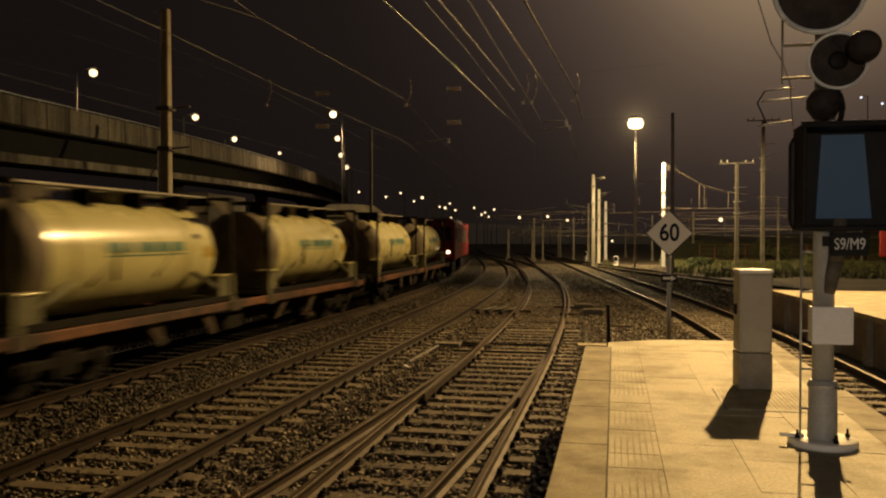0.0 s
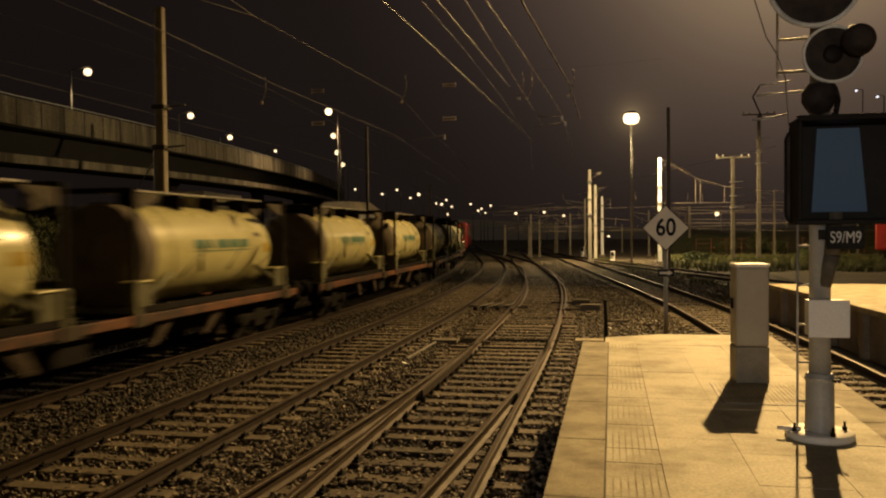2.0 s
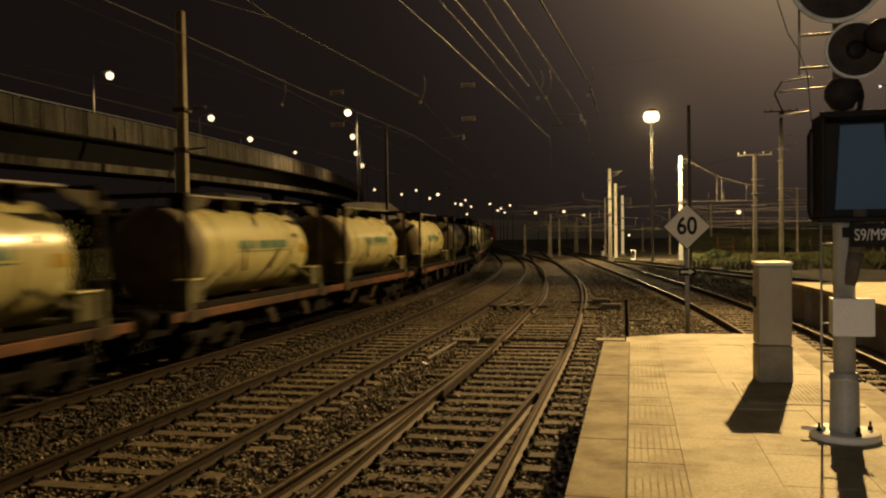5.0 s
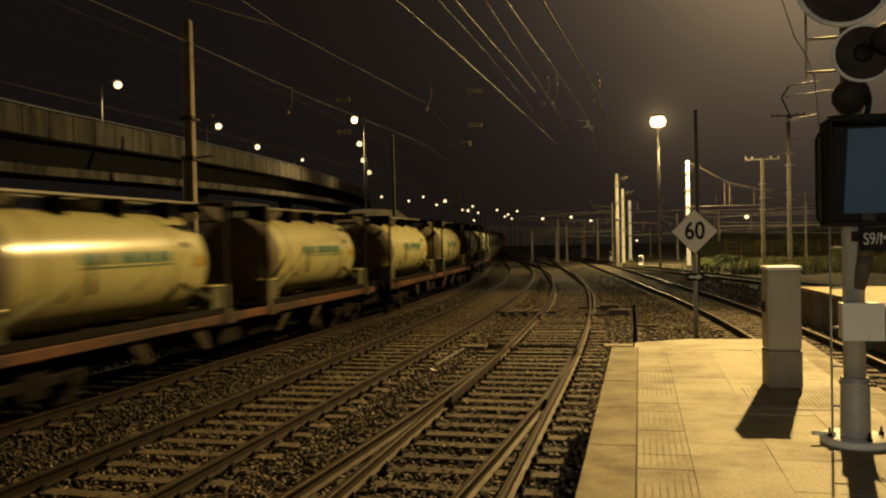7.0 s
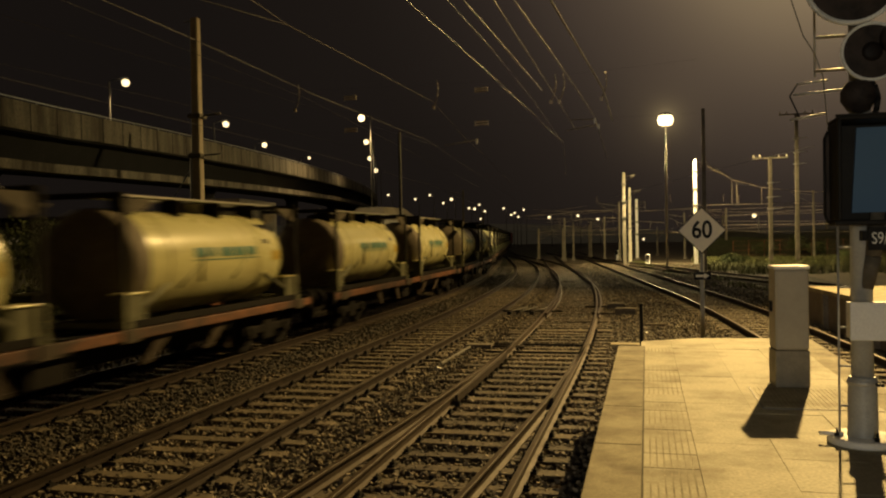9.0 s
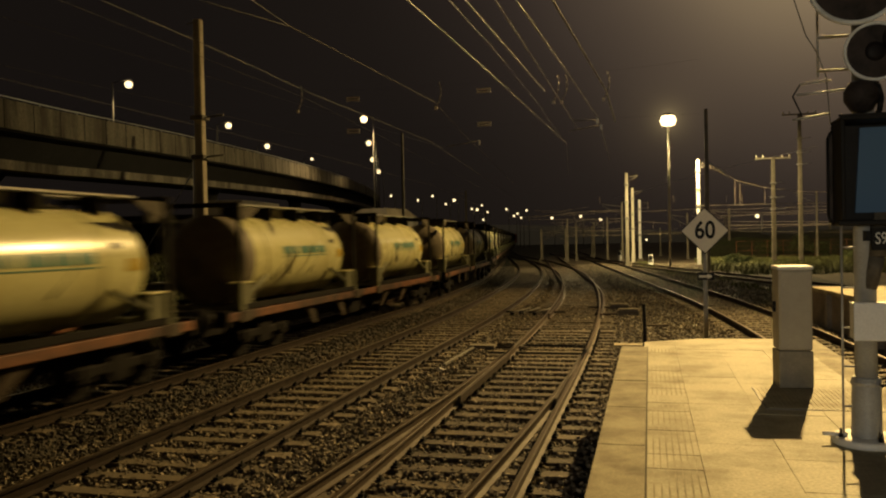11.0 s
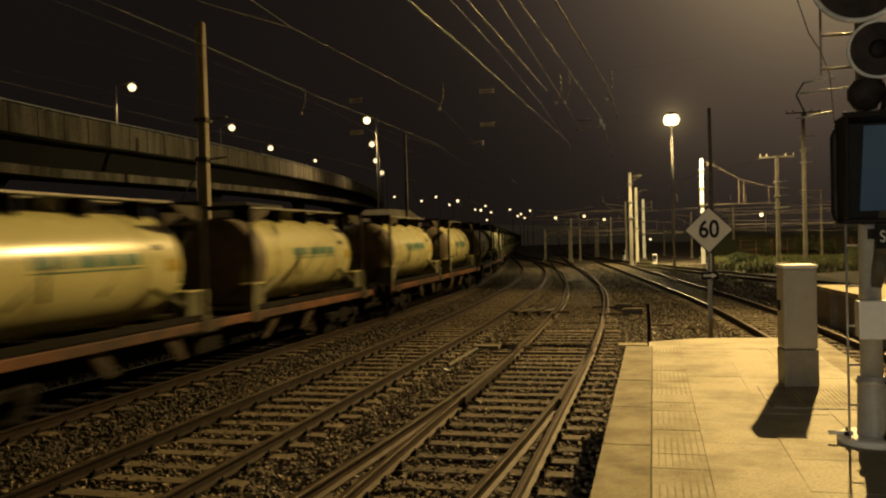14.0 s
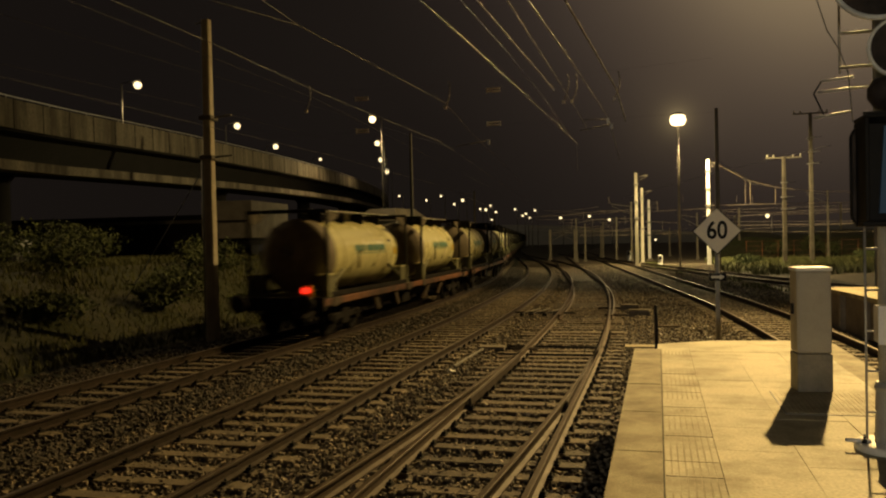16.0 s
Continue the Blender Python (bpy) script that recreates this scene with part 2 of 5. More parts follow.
M_SILL = mat("rust_red_sill", (0.21, 0.08, 0.03), 0.45, 0.7, 0, 9, 0.7, 0.15, (0.045, 0.024, 0.015), stain_cut=(0.4, 0.6))
M_BOGIE = mat("grimy_bogie_steel", (0.013, 0.011, 0.009), 0.4, 0.85, 0.0, 25, 2, 0.2, spec=0.15)
M_MASTD = mat("dark_mast_paint", (0.13, 0.113, 0.085), 0.3, 0.8, 0, 20, 2, 0.1, spec=0.2)
M_RIBG = mat("dirty_groove", (0.48, 0.44, 0.305), 0.3, 0.85, 0, 45, 1.4, 0.2, (0.2, 0.168, 0.105), laid=True)
M_MOSS = mat("mossy_joint", (0.05, 0.048, 0.022), 0.5, 0.9, 0, 40, 6, 0.3, (0.13, 0.11, 0.07), laid=True)
M_RED = mat("red_loco_paint", (0.3, 0.022, 0.015), 0.15, 0.4, 0, 12, 1, 0.03)
M_GREYL = mat("grey_loco_side", (0.14, 0.125, 0.11), 0.15, 0.5, 0, 12, 1, 0.03)
M_WIN = glass_material("dark_window", (0.02, 0.02, 0.022), 0.08)
M_EARTH = mat("bank_earth", (0.055, 0.05, 0.028), 0.5, 0.95, 0, 3, 0.4, 0.6, (0.035, 0.045, 0.016), depth=0.15)
M_GRASS = mat("grass_blades", (0.115, 0.122, 0.036), 0.5, 0.8, 0, 3, 0.7, 0, (0.05, 0.052, 0.018))
M_BUSH = mat("bush_leaves", (0.085, 0.105, 0.035), 0.5, 0.8, 0, 5, 0.7, 0, (0.045, 0.058, 0.02))
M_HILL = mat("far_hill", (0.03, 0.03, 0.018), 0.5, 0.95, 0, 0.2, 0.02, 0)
# haze before the hill is put into its material as a faint glow
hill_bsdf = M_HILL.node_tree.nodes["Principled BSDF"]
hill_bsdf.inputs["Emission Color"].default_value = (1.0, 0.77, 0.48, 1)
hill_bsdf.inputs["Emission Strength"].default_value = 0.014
M_HOUSE = mat("pale_render", (0.5, 0.46, 0.38), 0.15, 0.8, 0, 8, 0.6, 0.1)
M_ROOF = mat("roof_sheet", (0.36, 0.30, 0.19), 0.2, 0.6, 0, 8, 0.5, 0.1)
M_DIRT = mat("yard_soil", (0.14, 0.11, 0.07), 0.4, 0.9, 0, 14, 0.5, 0.4)
G_SOD = glow("sodium_lamp_glow", (1.0, 0.74, 0.38), 4)
G_WHITE = glow("white_lamp_glow", (1.0, 0.76, 0.42), 2.2)
G_FAR = glow("far_lamp_glow", (0.85, 0.92, 1.0), 1.6)
G_TAIL = glow("tail_lamp_glow", (1.0, 0.03, 0.012), 1.8)
G_AMBER = glow("loco_marker_glow", (1.0, 0.7, 0.4), 4)

# ---- mesh helpers ----


def quad_box(bm, x0, x1, y0, y1, z0, z1, bevel=0.0):
    vs = [bm.verts.new((x, y, z)) for z in (z0, z1) for y in (y0, y1) for x in (x0, x1)]
    fs = [bm.faces.new([vs[i] for i in f]) for f in ((0, 2, 3, 1), (4, 5, 7, 6), (0, 1, 5, 4), (2, 6, 7, 3), (0, 4, 6, 2), (1, 3, 7, 5))]
    if bevel:
        edges = list({e for f in fs for e in f.edges})
        bmesh.ops.bevel(bm, geom=edges, offset=bevel, segments=2, affect="EDGES", profile=0.5)
    return bm


def tube(bm, p0, p1, r0, r1=None, seg=10, caps=True):
    p0, p1 = Vector(p0), Vector(p1)
    r1 = r0 if r1 is None else r1
    q = (p1 - p0).to_track_quat("Z", "Y")
    rings = []
    for p, r in ((p0, r0), (p1, r1)):
        rings.append([bm.verts.new(p + q @ Vector((r * math.cos(a), r * math.sin(a), 0))) for a in [2 * math.pi * i / seg for i in range(seg)]])
    for i in range(seg):
        f = bm.faces.new((rings[0][i], rings[0][(i + 1) % seg], rings[1][(i + 1) % seg], rings[1][i]))
        f.smooth = True
    if caps:
        bm.faces.new(rings[0][::-1])
        bm.faces.new(rings[1])
    return bm


def lathe(bm, profile, seg=24, m=Matrix()):
    """Turns (radius, height) pairs about z, then applies m."""
    rings = []
    for r, z in profile:
        if r < 1e-6:
            rings.append([bm.verts.new(m @ Vector((0, 0, z)))])
        else:
            rings.append([bm.verts.new(m @ Vector((r * math.cos(2 * math.pi * i / seg), r * math.sin(2 * math.pi * i / seg), z))) for i in range(seg)])
    for a, b in zip(rings, rings[1:]):
        for i in range(seg):
            j = (i + 1) % seg
            if len(a) == 1 and len(b) == 1:
                continue
            vs = [a[0], b[j], b[i]] if len(a) == 1 else [a[i], a[j], b[0]] if len(b) == 1 else [a[i], a[j], b[j], b[i]]
            bm.faces.new(vs).smooth = True
    return bm


def sweep(bm, path, profile, closed=True):
    """Carries a profile of (side, up) pairs along points; side is to the right of the way."""
    rings = []
    for i, p in enumerate(path):
        a, b = path[max(0, i - 1)], path[min(len(path) - 1, i + 1)]
        d = (Vector(b) - Vector(a)).normalized()
        s = Vector((d.y, -d.x, 0)).normalized()
        rings.append([bm.verts.new(Vector(p) + s * u + Vector((0, 0, v))) for u, v in profile])
    k = len(profile)
    for a, b in zip(rings, rings[1:]):
        for i in range(k if closed else k - 1):
            bm.faces.new((a[i], b[i], b[(i + 1) % k], a[(i + 1) % k]))
    if closed:
        bm.faces.new(rings[0])
        bm.faces.new(rings[-1][::-1])
    return bm


def mesh_of(bm, name, material):
    bmesh.ops.recalc_face_normals(bm, faces=bm.faces)
    me = bpy.data.meshes.new(name)
    bm.to_mesh(me)
    bm.free()
    me.materials.append(material)
    return me


def part(name, bm, material, parent=None, label=""):
    ob = new(name, mesh_of(bm, name, material))
    ob.parent = parent
    if label:
        ob["label"] = label
    return ob


def thing(name, label, category, m=Matrix(), group="", kind=""):
    ob = new(name)
    ob.matrix_basis = m
    ob.empty_display_size = 0.2
    return tagged(ob, label, category, group, kind)


def B():
    return bmesh.new()


def boxed(*a, bevel=0.0):
    return quad_box(B(), *a, bevel=bevel)


def rod(*a, **k):
    return tube(B(), *a, **k)


def wire_curve(name, pts, r, material, label, category="wire", group="", kind=""):
    cu = bpy.data.curves.new(name, "CURVE")
    cu.dimensions, cu.bevel_depth, cu.bevel_resolution = "3D", r, 1
    sp = cu.splines.new("POLY")
    sp.points.add(len(pts) - 1)
    for p, q in zip(sp.points, pts):
        p.co = (*q, 1)
    cu.materials.append(material)
    return tagged(new(name, cu), label, category, group, kind)


def stuff_mesh(name, verts, faces, material, label, category, parent=None):
    me = bpy.data.meshes.new(name)
    me.from_pydata(verts, [], faces)
    me.materials.append(material)
    ob = new(name, me)
    ob.parent = parent
    return tagged(ob, label, category, kind="stuff")


# ---- the lines of the tracks (plan metres; rail tops at z = -0.9) ----
RAIL_Z, BED_Z, HALF = -0.9, -1.112, 0.87


def bend(x0, y0, r, y, turn=0.1405):
    """A line that runs along +y at x0 and turns left with radius r from y0 on, by turn in all."""
    if y <= y0:
        return x0
    end = r * math.sin(turn)
    d = min(y - y0, end)
    return x0 - (r - math.sqrt(r * r - d * d)) - max(0.0, y - y0 - end) * math.tan(turn)


def track_main(y):
    return bend(-5.9, 20, 300, y, 0.19)


# the train's line: straight, then a bend to the left from y = 24 on
T_X, T_Y, T_R, T_A0, T_A1 = -9.95, 24.0, 230.0, -0.008, 0.15


def train_line(s):
    """Place and heading (radians to the left of +y) on the train's line, s metres along it."""
    if s <= T_Y:
        return T_X - (s - T_Y) * math.tan(T_A0), s, T_A0
    a = min(T_A0 + (s - T_Y) / T_R, T_A1)
    d = max(0.0, s - T_Y - T_R * (T_A1 - T_A0))
    return T_X + T_R * (math.cos(a) - math.cos(T_A0)) - d * math.sin(a), T_Y + T_R * (math.sin(a) - math.sin(T_A0)) + d * math.cos(a), a


def track_train(y):
    if y <= T_Y:
        return train_line(y)[0]
    a = math.asin(min(math.sin(T_A1), math.sin(T_A0) + (y - T_Y) / T_R))
    end = T_Y + T_R * (math.sin(T_A1) - math.sin(T_A0))
    return T_X + T_R * (math.cos(a) - math.cos(T_A0)) - max(0.0, y - end) * math.tan(T_A1)


def track_straight(y):
    return bend(-2.28, 15, 300, y, 0.26)


def track_near_turnout(y):
    return -2.28 - (0 if y > 21 else (21 - y) ** 2 / 370)


def track_far_turnout(y):
    return bend(-2.30, 24, 165, y) - 0.12


def track_right(y):
    return bend(4.0, 8, 215, y)


def track_yard(y):
    return 7.0 - (y - 47) * 0.31 + (y - 47) ** 2 * 0.0006


def line_pts(fn, y0, y1, step=1.5, off=0.0, z=RAIL_Z):
    n = max(2, int((y1 - y0) / step))
    out = []
    for i in range(n + 1):
        y = y0 + (y1 - y0) * i / n
        d = Vector((fn(y + 0.1) - fn(y - 0.1), 0.2, 0)).normalized()
        out.append((fn(y) + d.y * off, y - d.x * off, z))
    return out


# ---- ground ----
def ground_sheet():
    bm = B()
    xs = [-2500, -400, -120, -60, -36, -28, -22, -18, -15.5, -13.8, -12.4, -8, 0, 10, 20, 40, 120, 500, 2500]
    ys = [-1500, -280, -60, -20, 0, 8, 14, 20, 26, 34, 44, 60, 80, 110, 160, 260, 500, 1000, 3500]
    grid = []
    for y in ys:
        row = []
        for x in xs:
            lift = 0.0
            if x < -12.6 and -290 < y < 65:
                edge = track_train(y) + 10.0
                lift = min(1.0, max(0.0, (-14.4 + edge - x) / 6.0)) * 2.1 - (0.35 if -15 < x - edge < -12 else 0)
                if y > 40:
                    lift *= max(0.0, (65 - y) / 25)
            row.append(bm.verts.new((x, y, BED_Z - 0.02 + lift)))
        grid.append(row)
    for a, b in zip(grid, grid[1:]):
        for i in range(len(xs) - 1):
            bm.faces.new((a[i], a[i + 1], b[i + 1], b[i]))
    ob = part("ground", bm, M_BALLAST)
    ob.data.materials.append(M_EARTH)
    ob.data.materials.append(M_DIRT)
    for p in ob.data.polygons:
        p.material_index = 1 if p.center.x < -13.2 else 2 if p.center.y > 90 or p.center.x > 9 else 0
        p.use_smooth = True
    return tagged(ob, "grey-brown stone ballast and weedy soil round the tracks", "ground", kind="structure")


ground_sheet()

# loose stones of the ballast, dense near the platform
def loose_stones(count, seed, x0, x1, material, label):
    rng = np.random.default_rng(seed)
    y = 5.0 + (rng.random(count) ** 2.1) * 75
    x = x0 + rng.random(count) * (x1 - x0)
    lateral = np.array([[track_main(v), track_straight(v), track_right(v), track_train(v)] for v in y])
    keep = ~((x > -0.46) & (x < 2.52) & (y < 14.0)) & ~((x > 4.9) & (y < 27))
    near = np.abs(x[:, None] - lateral).min(axis=1)
    crest = np.where(near < 1.3, 0.004, 0.004 + 0.06 * np.sin(np.clip((near - 1.3) / 1.2, 0, 1) * math.pi))
    x, y, crest = x[keep], y[keep], crest[keep]
    n = len(x)
    cube = np.array([[a, b, c] for c in (-1, 1) for b in (-1, 1) for a in (-1, 1)], float)
    size = 0.012 + 0.017 * rng.random(n) ** 1.6
    v = cube[None] * size[:, None, None] * (0.55 + 0.75 * rng.random((n, 8, 3)))
    ang = rng.random(n) * 2 * math.pi
    tilt = rng.normal(0, 0.6, n)
    ca, sa, ct, st = np.cos(ang), np.sin(ang), np.cos(tilt), np.sin(tilt)
    vy, vz = v[..., 1] * ct[:, None] - v[..., 2] * st[:, None], v[..., 1] * st[:, None] + v[..., 2] * ct[:, None]
    vx, vy = v[..., 0] * ca[:, None] - vy * sa[:, None], v[..., 0] * sa[:, None] + vy * ca[:, None]
    z0 = BED_Z + crest + 0.025 * rng.random(n)
    verts = np.stack([vx + x[:, None], vy + y[:, None], vz + z0[:, None]], -1).reshape(-1, 3)
    f = np.array([[0, 2, 3, 1], [4, 5, 7, 6], [0, 1, 5, 4], [2, 6, 7, 3], [0, 4, 6, 2], [1, 3, 7, 5]])
    faces = (f[None] + 8 * np.arange(n)[:, None, None]).reshape(-1, 4)
    stuff_mesh("ballast_stones", verts.tolist(), faces.tolist(), material, label, "ballast")


loose_stones(98000, 3, -7.6, 5.6, M_STONE, "loose crushed ballast stones between the rails")
# darker copy of the stones: the light's fall-off is put into their colour
loose_stones(32000, 4, -13.2, -7.5, M_STONED, "ballast stones round the train's track, weaker light put into their colour")

# ---- tracks ----
RAIL_PROFILE = [(-0.065, -0.17), (0.065, -0.17), (0.065, -0.155), (0.012, -0.135), (0.012, -0.045), (0.035, -0.035), (0.035, -0.006), (0.028, 0.0), (-0.028, 0.0), (-0.035, -0.006), (-0.035, -0.035), (-0.012, -0.045), (-0.012, -0.135), (-0.065, -0.155)]


def rail(fn, y0, y1, off, parent, material=None):
    ob = part("rail", sweep(B(), line_pts(fn, y0, y1, 1.5, off), RAIL_PROFILE), material or M_RAIL, parent, "rust-brown steel rail with a worn head")
    ob.data.materials.append(M_RAILTOP)
    for p in ob.data.polygons:
        if p.normal.z > 0.9 and p.center.z > RAIL_Z - 0.003:
            p.material_index = 1
    return ob


def sleeper_mesh(name, length, width, height, material, dip=0.0):
    bm = B()
    h = length / 2
    stations = [-h, -h + 0.05, -0.75, -0.3, 0.3, 0.75, h - 0.05, h]
    rings = []
    for x in stations:
        k = 0.02 if abs(x) == h else 0.0
        d = dip if abs(x) < 0.4 else 0.0
        rings.append([bm.verts.new((x, s * (width / 2 - k), z - d * (z > -0.05))) for s, z in ((-1, -height), (1, -height), (1, -0.02), (0.88, 0.0 - k), (-0.88, 0.0 - k), (-1, -0.02))])
    for a, b in zip(rings, rings[1:]):
        for i in range(6):
            bm.faces.new((a[i], a[(i + 1) % 6], b[(i + 1) % 6], b[i]))
    bm.faces.new(rings[0])
    bm.faces.new(rings[-1])
    return mesh_of(bm, name, material)


SLEEPER_WOOD = sleeper_mesh("timber_sleeper", 2.65, 0.25, 0.16, M_WOOD)
SLEEPER_LONG = sleeper_mesh("long_timber_sleeper", 3.25, 0.26, 0.16, M_WOOD)
SLEEPER_CONC = sleeper_mesh("concrete_sleeper", 2.6, 0.25, 0.16, M_CSLEEP)


def clip_mesh():
    bm = quad_box(B(), -0.14, 0.14, -0.08, 0.08, -0.006, 0.014)
    for s in (-1, 1):
        quad_box(bm, s * 0.10 - 0.03, s * 0.10 + 0.03, -0.035, 0.035, 0.014, 0.045)
        tube(bm, (s * 0.105, 0, 0.03), (s * 0.105, 0, 0.075), 0.014, seg=6)
    return mesh_of(bm, "tie_plate", M_BOGIE)


CLIP = clip_mesh()
rs = random.Random(5)


def sleepers(fn, y0, y1, mesh, parent, pitch=0.6, clips_to=0.0, shift=0.0):
    y = y0
    while y < y1:
        slope = math.atan2(fn(y + 0.1) - fn(y - 0.1), 0.2)
        ob = new("sleeper", mesh)
        ob.parent = parent
        ob.matrix_basis = pose(fn(y) + shift + rs.uniform(-0.03, 0.03), y, RAIL_Z - 0.172 + rs.uniform(-0.008, 0.004), rs.uniform(-1, 1), rs.uniform(-0.4, 0.4), -math.degrees(slope) + rs.uniform(-0.8, 0.8))
        if y < clips_to:
            for s in (-HALF, HALF):
                c = new("tie_plate", CLIP)
                c.parent = parent
                c.matrix_basis = pose(fn(y) + s, y, RAIL_Z - 0.168, 0, 0, -math.degrees(slope))
        y += pitch + rs.uniform(-0.015, 0.015)


def track(name, fn, y0, y1, mesh, label, pitch=0.6, clips_to=0.0):
    t = thing(name, label, "railway track", kind="structure")
    for s in (-HALF, HALF):
        rail(fn, y0, y1, s, t)
    sleepers(fn, y0 + 0.3, min(y1, 95), mesh, t, pitch, clips_to)
    return t


track("track_main", track_main, -14, 230, SLEEPER_CONC, "railway track on pale concrete sleepers in dark ballast", clips_to=24)
track("track_train", track_train, -60, 262, SLEEPER_CONC, "railway track on worn sleepers beside the weedy bank", clips_to=18)
track("track_right", track_right, -12, 150, SLEEPER_CONC, "shiny-railed track between the two platforms")
track("track_yard", track_yard, 10, 130, SLEEPER_WOOD, "far yard track with shiny rail heads")
# the switch next to the platform: two lines that join
sw = thing("track_switch", "railway switch on tarred timber sleepers beside the platform", "railway track", kind="structure")
for off in (-HALF, HALF):
    rail(track_straight, -12, 230, off, sw, M_RAILTAN)
for off in (-HALF, HALF):
    rail(track_near_turnout, -12, 19.2, off, sw, M_RAILTAN)
    rail(track_far_turnout, 27.5, 110, off, sw, M_RAILTAN)
sleepers(track_straight, -11, 24, SLEEPER_LONG, sw, 0.6, 26, -0.12)
sleepers(track_straight, 24.2, 50, SLEEPER_LONG, sw, 0.6, 0, -0.3)
sleepers(track_straight, 50.2, 90, SLEEPER_WOOD, sw)
sleepers(track_far_turnout, 51, 85, SLEEPER_WOOD, sw)
# check rail, stretcher bars and slide chairs of the switch
for off in (-HALF + 0.085, HALF - 0.085):
    part("check_rail", sweep(B(), line_pts(track_straight, 13.0, 18.0, 1.2, off, RAIL_Z + 0.01), [(-0.02, -0.12), (0.02, -0.12), (0.02, 0), (-0.02, 0)]), M_RAIL, sw)
for y in (19.2, 20.6):
    part("stretcher_bar", boxed(-4.35, -1.3, y - 0.03, y + 0.03, -1.07, -1.03), M_BOGIE, sw)


def point_machine(x, y, turn, h=0.18):
    t = thing("point_machine", "low dark steel point machine with rods on the ballast", "point machine", pose(x, y, BED_Z, 0, 0, turn), "point machines")
    part("housing", boxed(-0.35, 0.35, -0.22, 0.22, 0, h, bevel=0.03), M_MASTD, t)
    part("lid", boxed(-0.33, 0.33, -0.2, 0.2, h, h + 0.04, bevel=0.012), M_MASTD, t)
    for o in (-0.1, 0.1):
        part("rod", rod((0.35, o, 0.09), (1.15, o, 0.09), 0.025), M_RAIL, t)
    return t


point_machine(-1.14, 31.56, 180)
point_machine(-0.73, 28.8, 180, 0.24)
point_machine(-4.1, 20.0, 0, 0.10)


def rodding(x, y):
    """Crossed pull rods on low stools, left of the switch."""
    t = thing("point_rodding", "rusty crossed pull rods lying beside the switch", "point rodding", pose(x, y, BED_Z))
    for i, (dx, dy) in enumerate(((-0.55, 1.1), (-0.2, 1.3), (0.25, 1.0))):
        part("rod", rod((dx, -dy * 0.5, 0.12), (dx + 0.5, dy * 0.5, 0.2), 0.022, seg=7), M_MASTG, t)
        part("stool", boxed(dx - 0.07, dx + 0.07, -dy * 0.5 - 0.08, -dy * 0.5 + 0.08, 0.0, 0.13, bevel=0.01), M_BOGIE, t)
    part("cross_rod", rod((-0.9, 0.1, 0.1), (1.3, -0.1, 0.1), 0.03, seg=7), M_BOGIE, t)
    part("crank", boxed(0.5, 0.72, -0.1, 0.12, 0.0, 0.16, bevel=0.02), M_MASTD, t)
    return t


rodding(-4.25, 29.4)
plank = thing("plank", "short weathered plank lying on the ballast", "plank", pose(0.15, 25.4, BED_Z + 0.05, 0, 0, 8))
part("board", boxed(-0.36, 0.36, -0.07, 0.07, 0, 0.05, bevel=0.008), M_WOOD, plank)
cover = thing("cable_trough_lid", "pale concrete trough lid at the ramp's foot", "trough lid", pose(-0.35, 20.6, BED_Z))
part("slab", boxed(-0.55, 0.35, -0.2, 0.2, 0.0, 0.12, bevel=0.015), M_COPE, cover)
bar = thing("loose_bar", "pale metal bar lying slantwise on the ballast", "metal bar", pose(-4.32, 18.75, BED_Z + 0.06, 0, 0, 89))
part("bar", boxed(-1.7, 1.7, -0.03, 0.03, 0, 0.05, bevel=0.008), M_MASTG, bar)
rock = thing("cable_chair", "small pale bracket lying in the ballast", "bracket", pose(-4.25, 16.4, BED_Z + 0.03, 10, 20, 30))
part("bracket", boxed(-0.09, 0.09, -0.05, 0.05, 0, 0.09, bevel=0.02), M_GALV, rock)

# ---- platform by the camera ----
platform = thing("platform", "sodium-lit concrete railway platform with worn edge stones", "platform", kind="structure")


def outline_prism(pts, z0, z1):
    bm = B()
    lo = [bm.verts.new((x, y, z0)) for x, y in pts]
    hi = [bm.verts.new((x, y, z1)) for x, y in pts]
    bm.faces.new(lo[::-1])
    bm.faces.new(hi)
    for i in range(len(pts)):
        j = (i + 1) % len(pts)
        bm.faces.new((lo[i], lo[j], hi[j], hi[i]))
    return bm


part("body", outline_prism([(-0.36, -14), (2.44, -14), (2.44, 13.85), (1.84, 13.95), (0.76, 13.85), (-0.07, 13.35), (-0.36, 12.8)], -1.12, -0.065), M_WALLC, platform)
part("screed", outline_prism([(-0.10, -14), (2.13, -14), (2.13, 13.86), (1.84, 13.94), (0.76, 13.84), (-0.10, 13.33)], -0.065, -0.005), M_PAVE, platform, "worn paving bed")


def slab_mesh(name, w, d, h, material, chamfer=0.006):
    bm = B()
    lo = [bm.verts.new((x, y, -h)) for x, y in ((0, 0), (w, 0), (w, d), (0, d))]
    mid = [bm.verts.new((x, y, -chamfer)) for x, y in ((0, 0), (w, 0), (w, d), (0, d))]
    c = chamfer
    top = [bm.verts.new((x, y, 0)) for x, y in ((c, c), (w - c, c), (w - c, d - c), (c, d - c))]
    for a, b in ((lo, mid), (mid, top)):
        for i in range(4):
            bm.faces.new((a[i], a[(i + 1) % 4], b[(i + 1) % 4], b[i]))
    bm.faces.new(top)
    return mesh_of(bm, name, material)


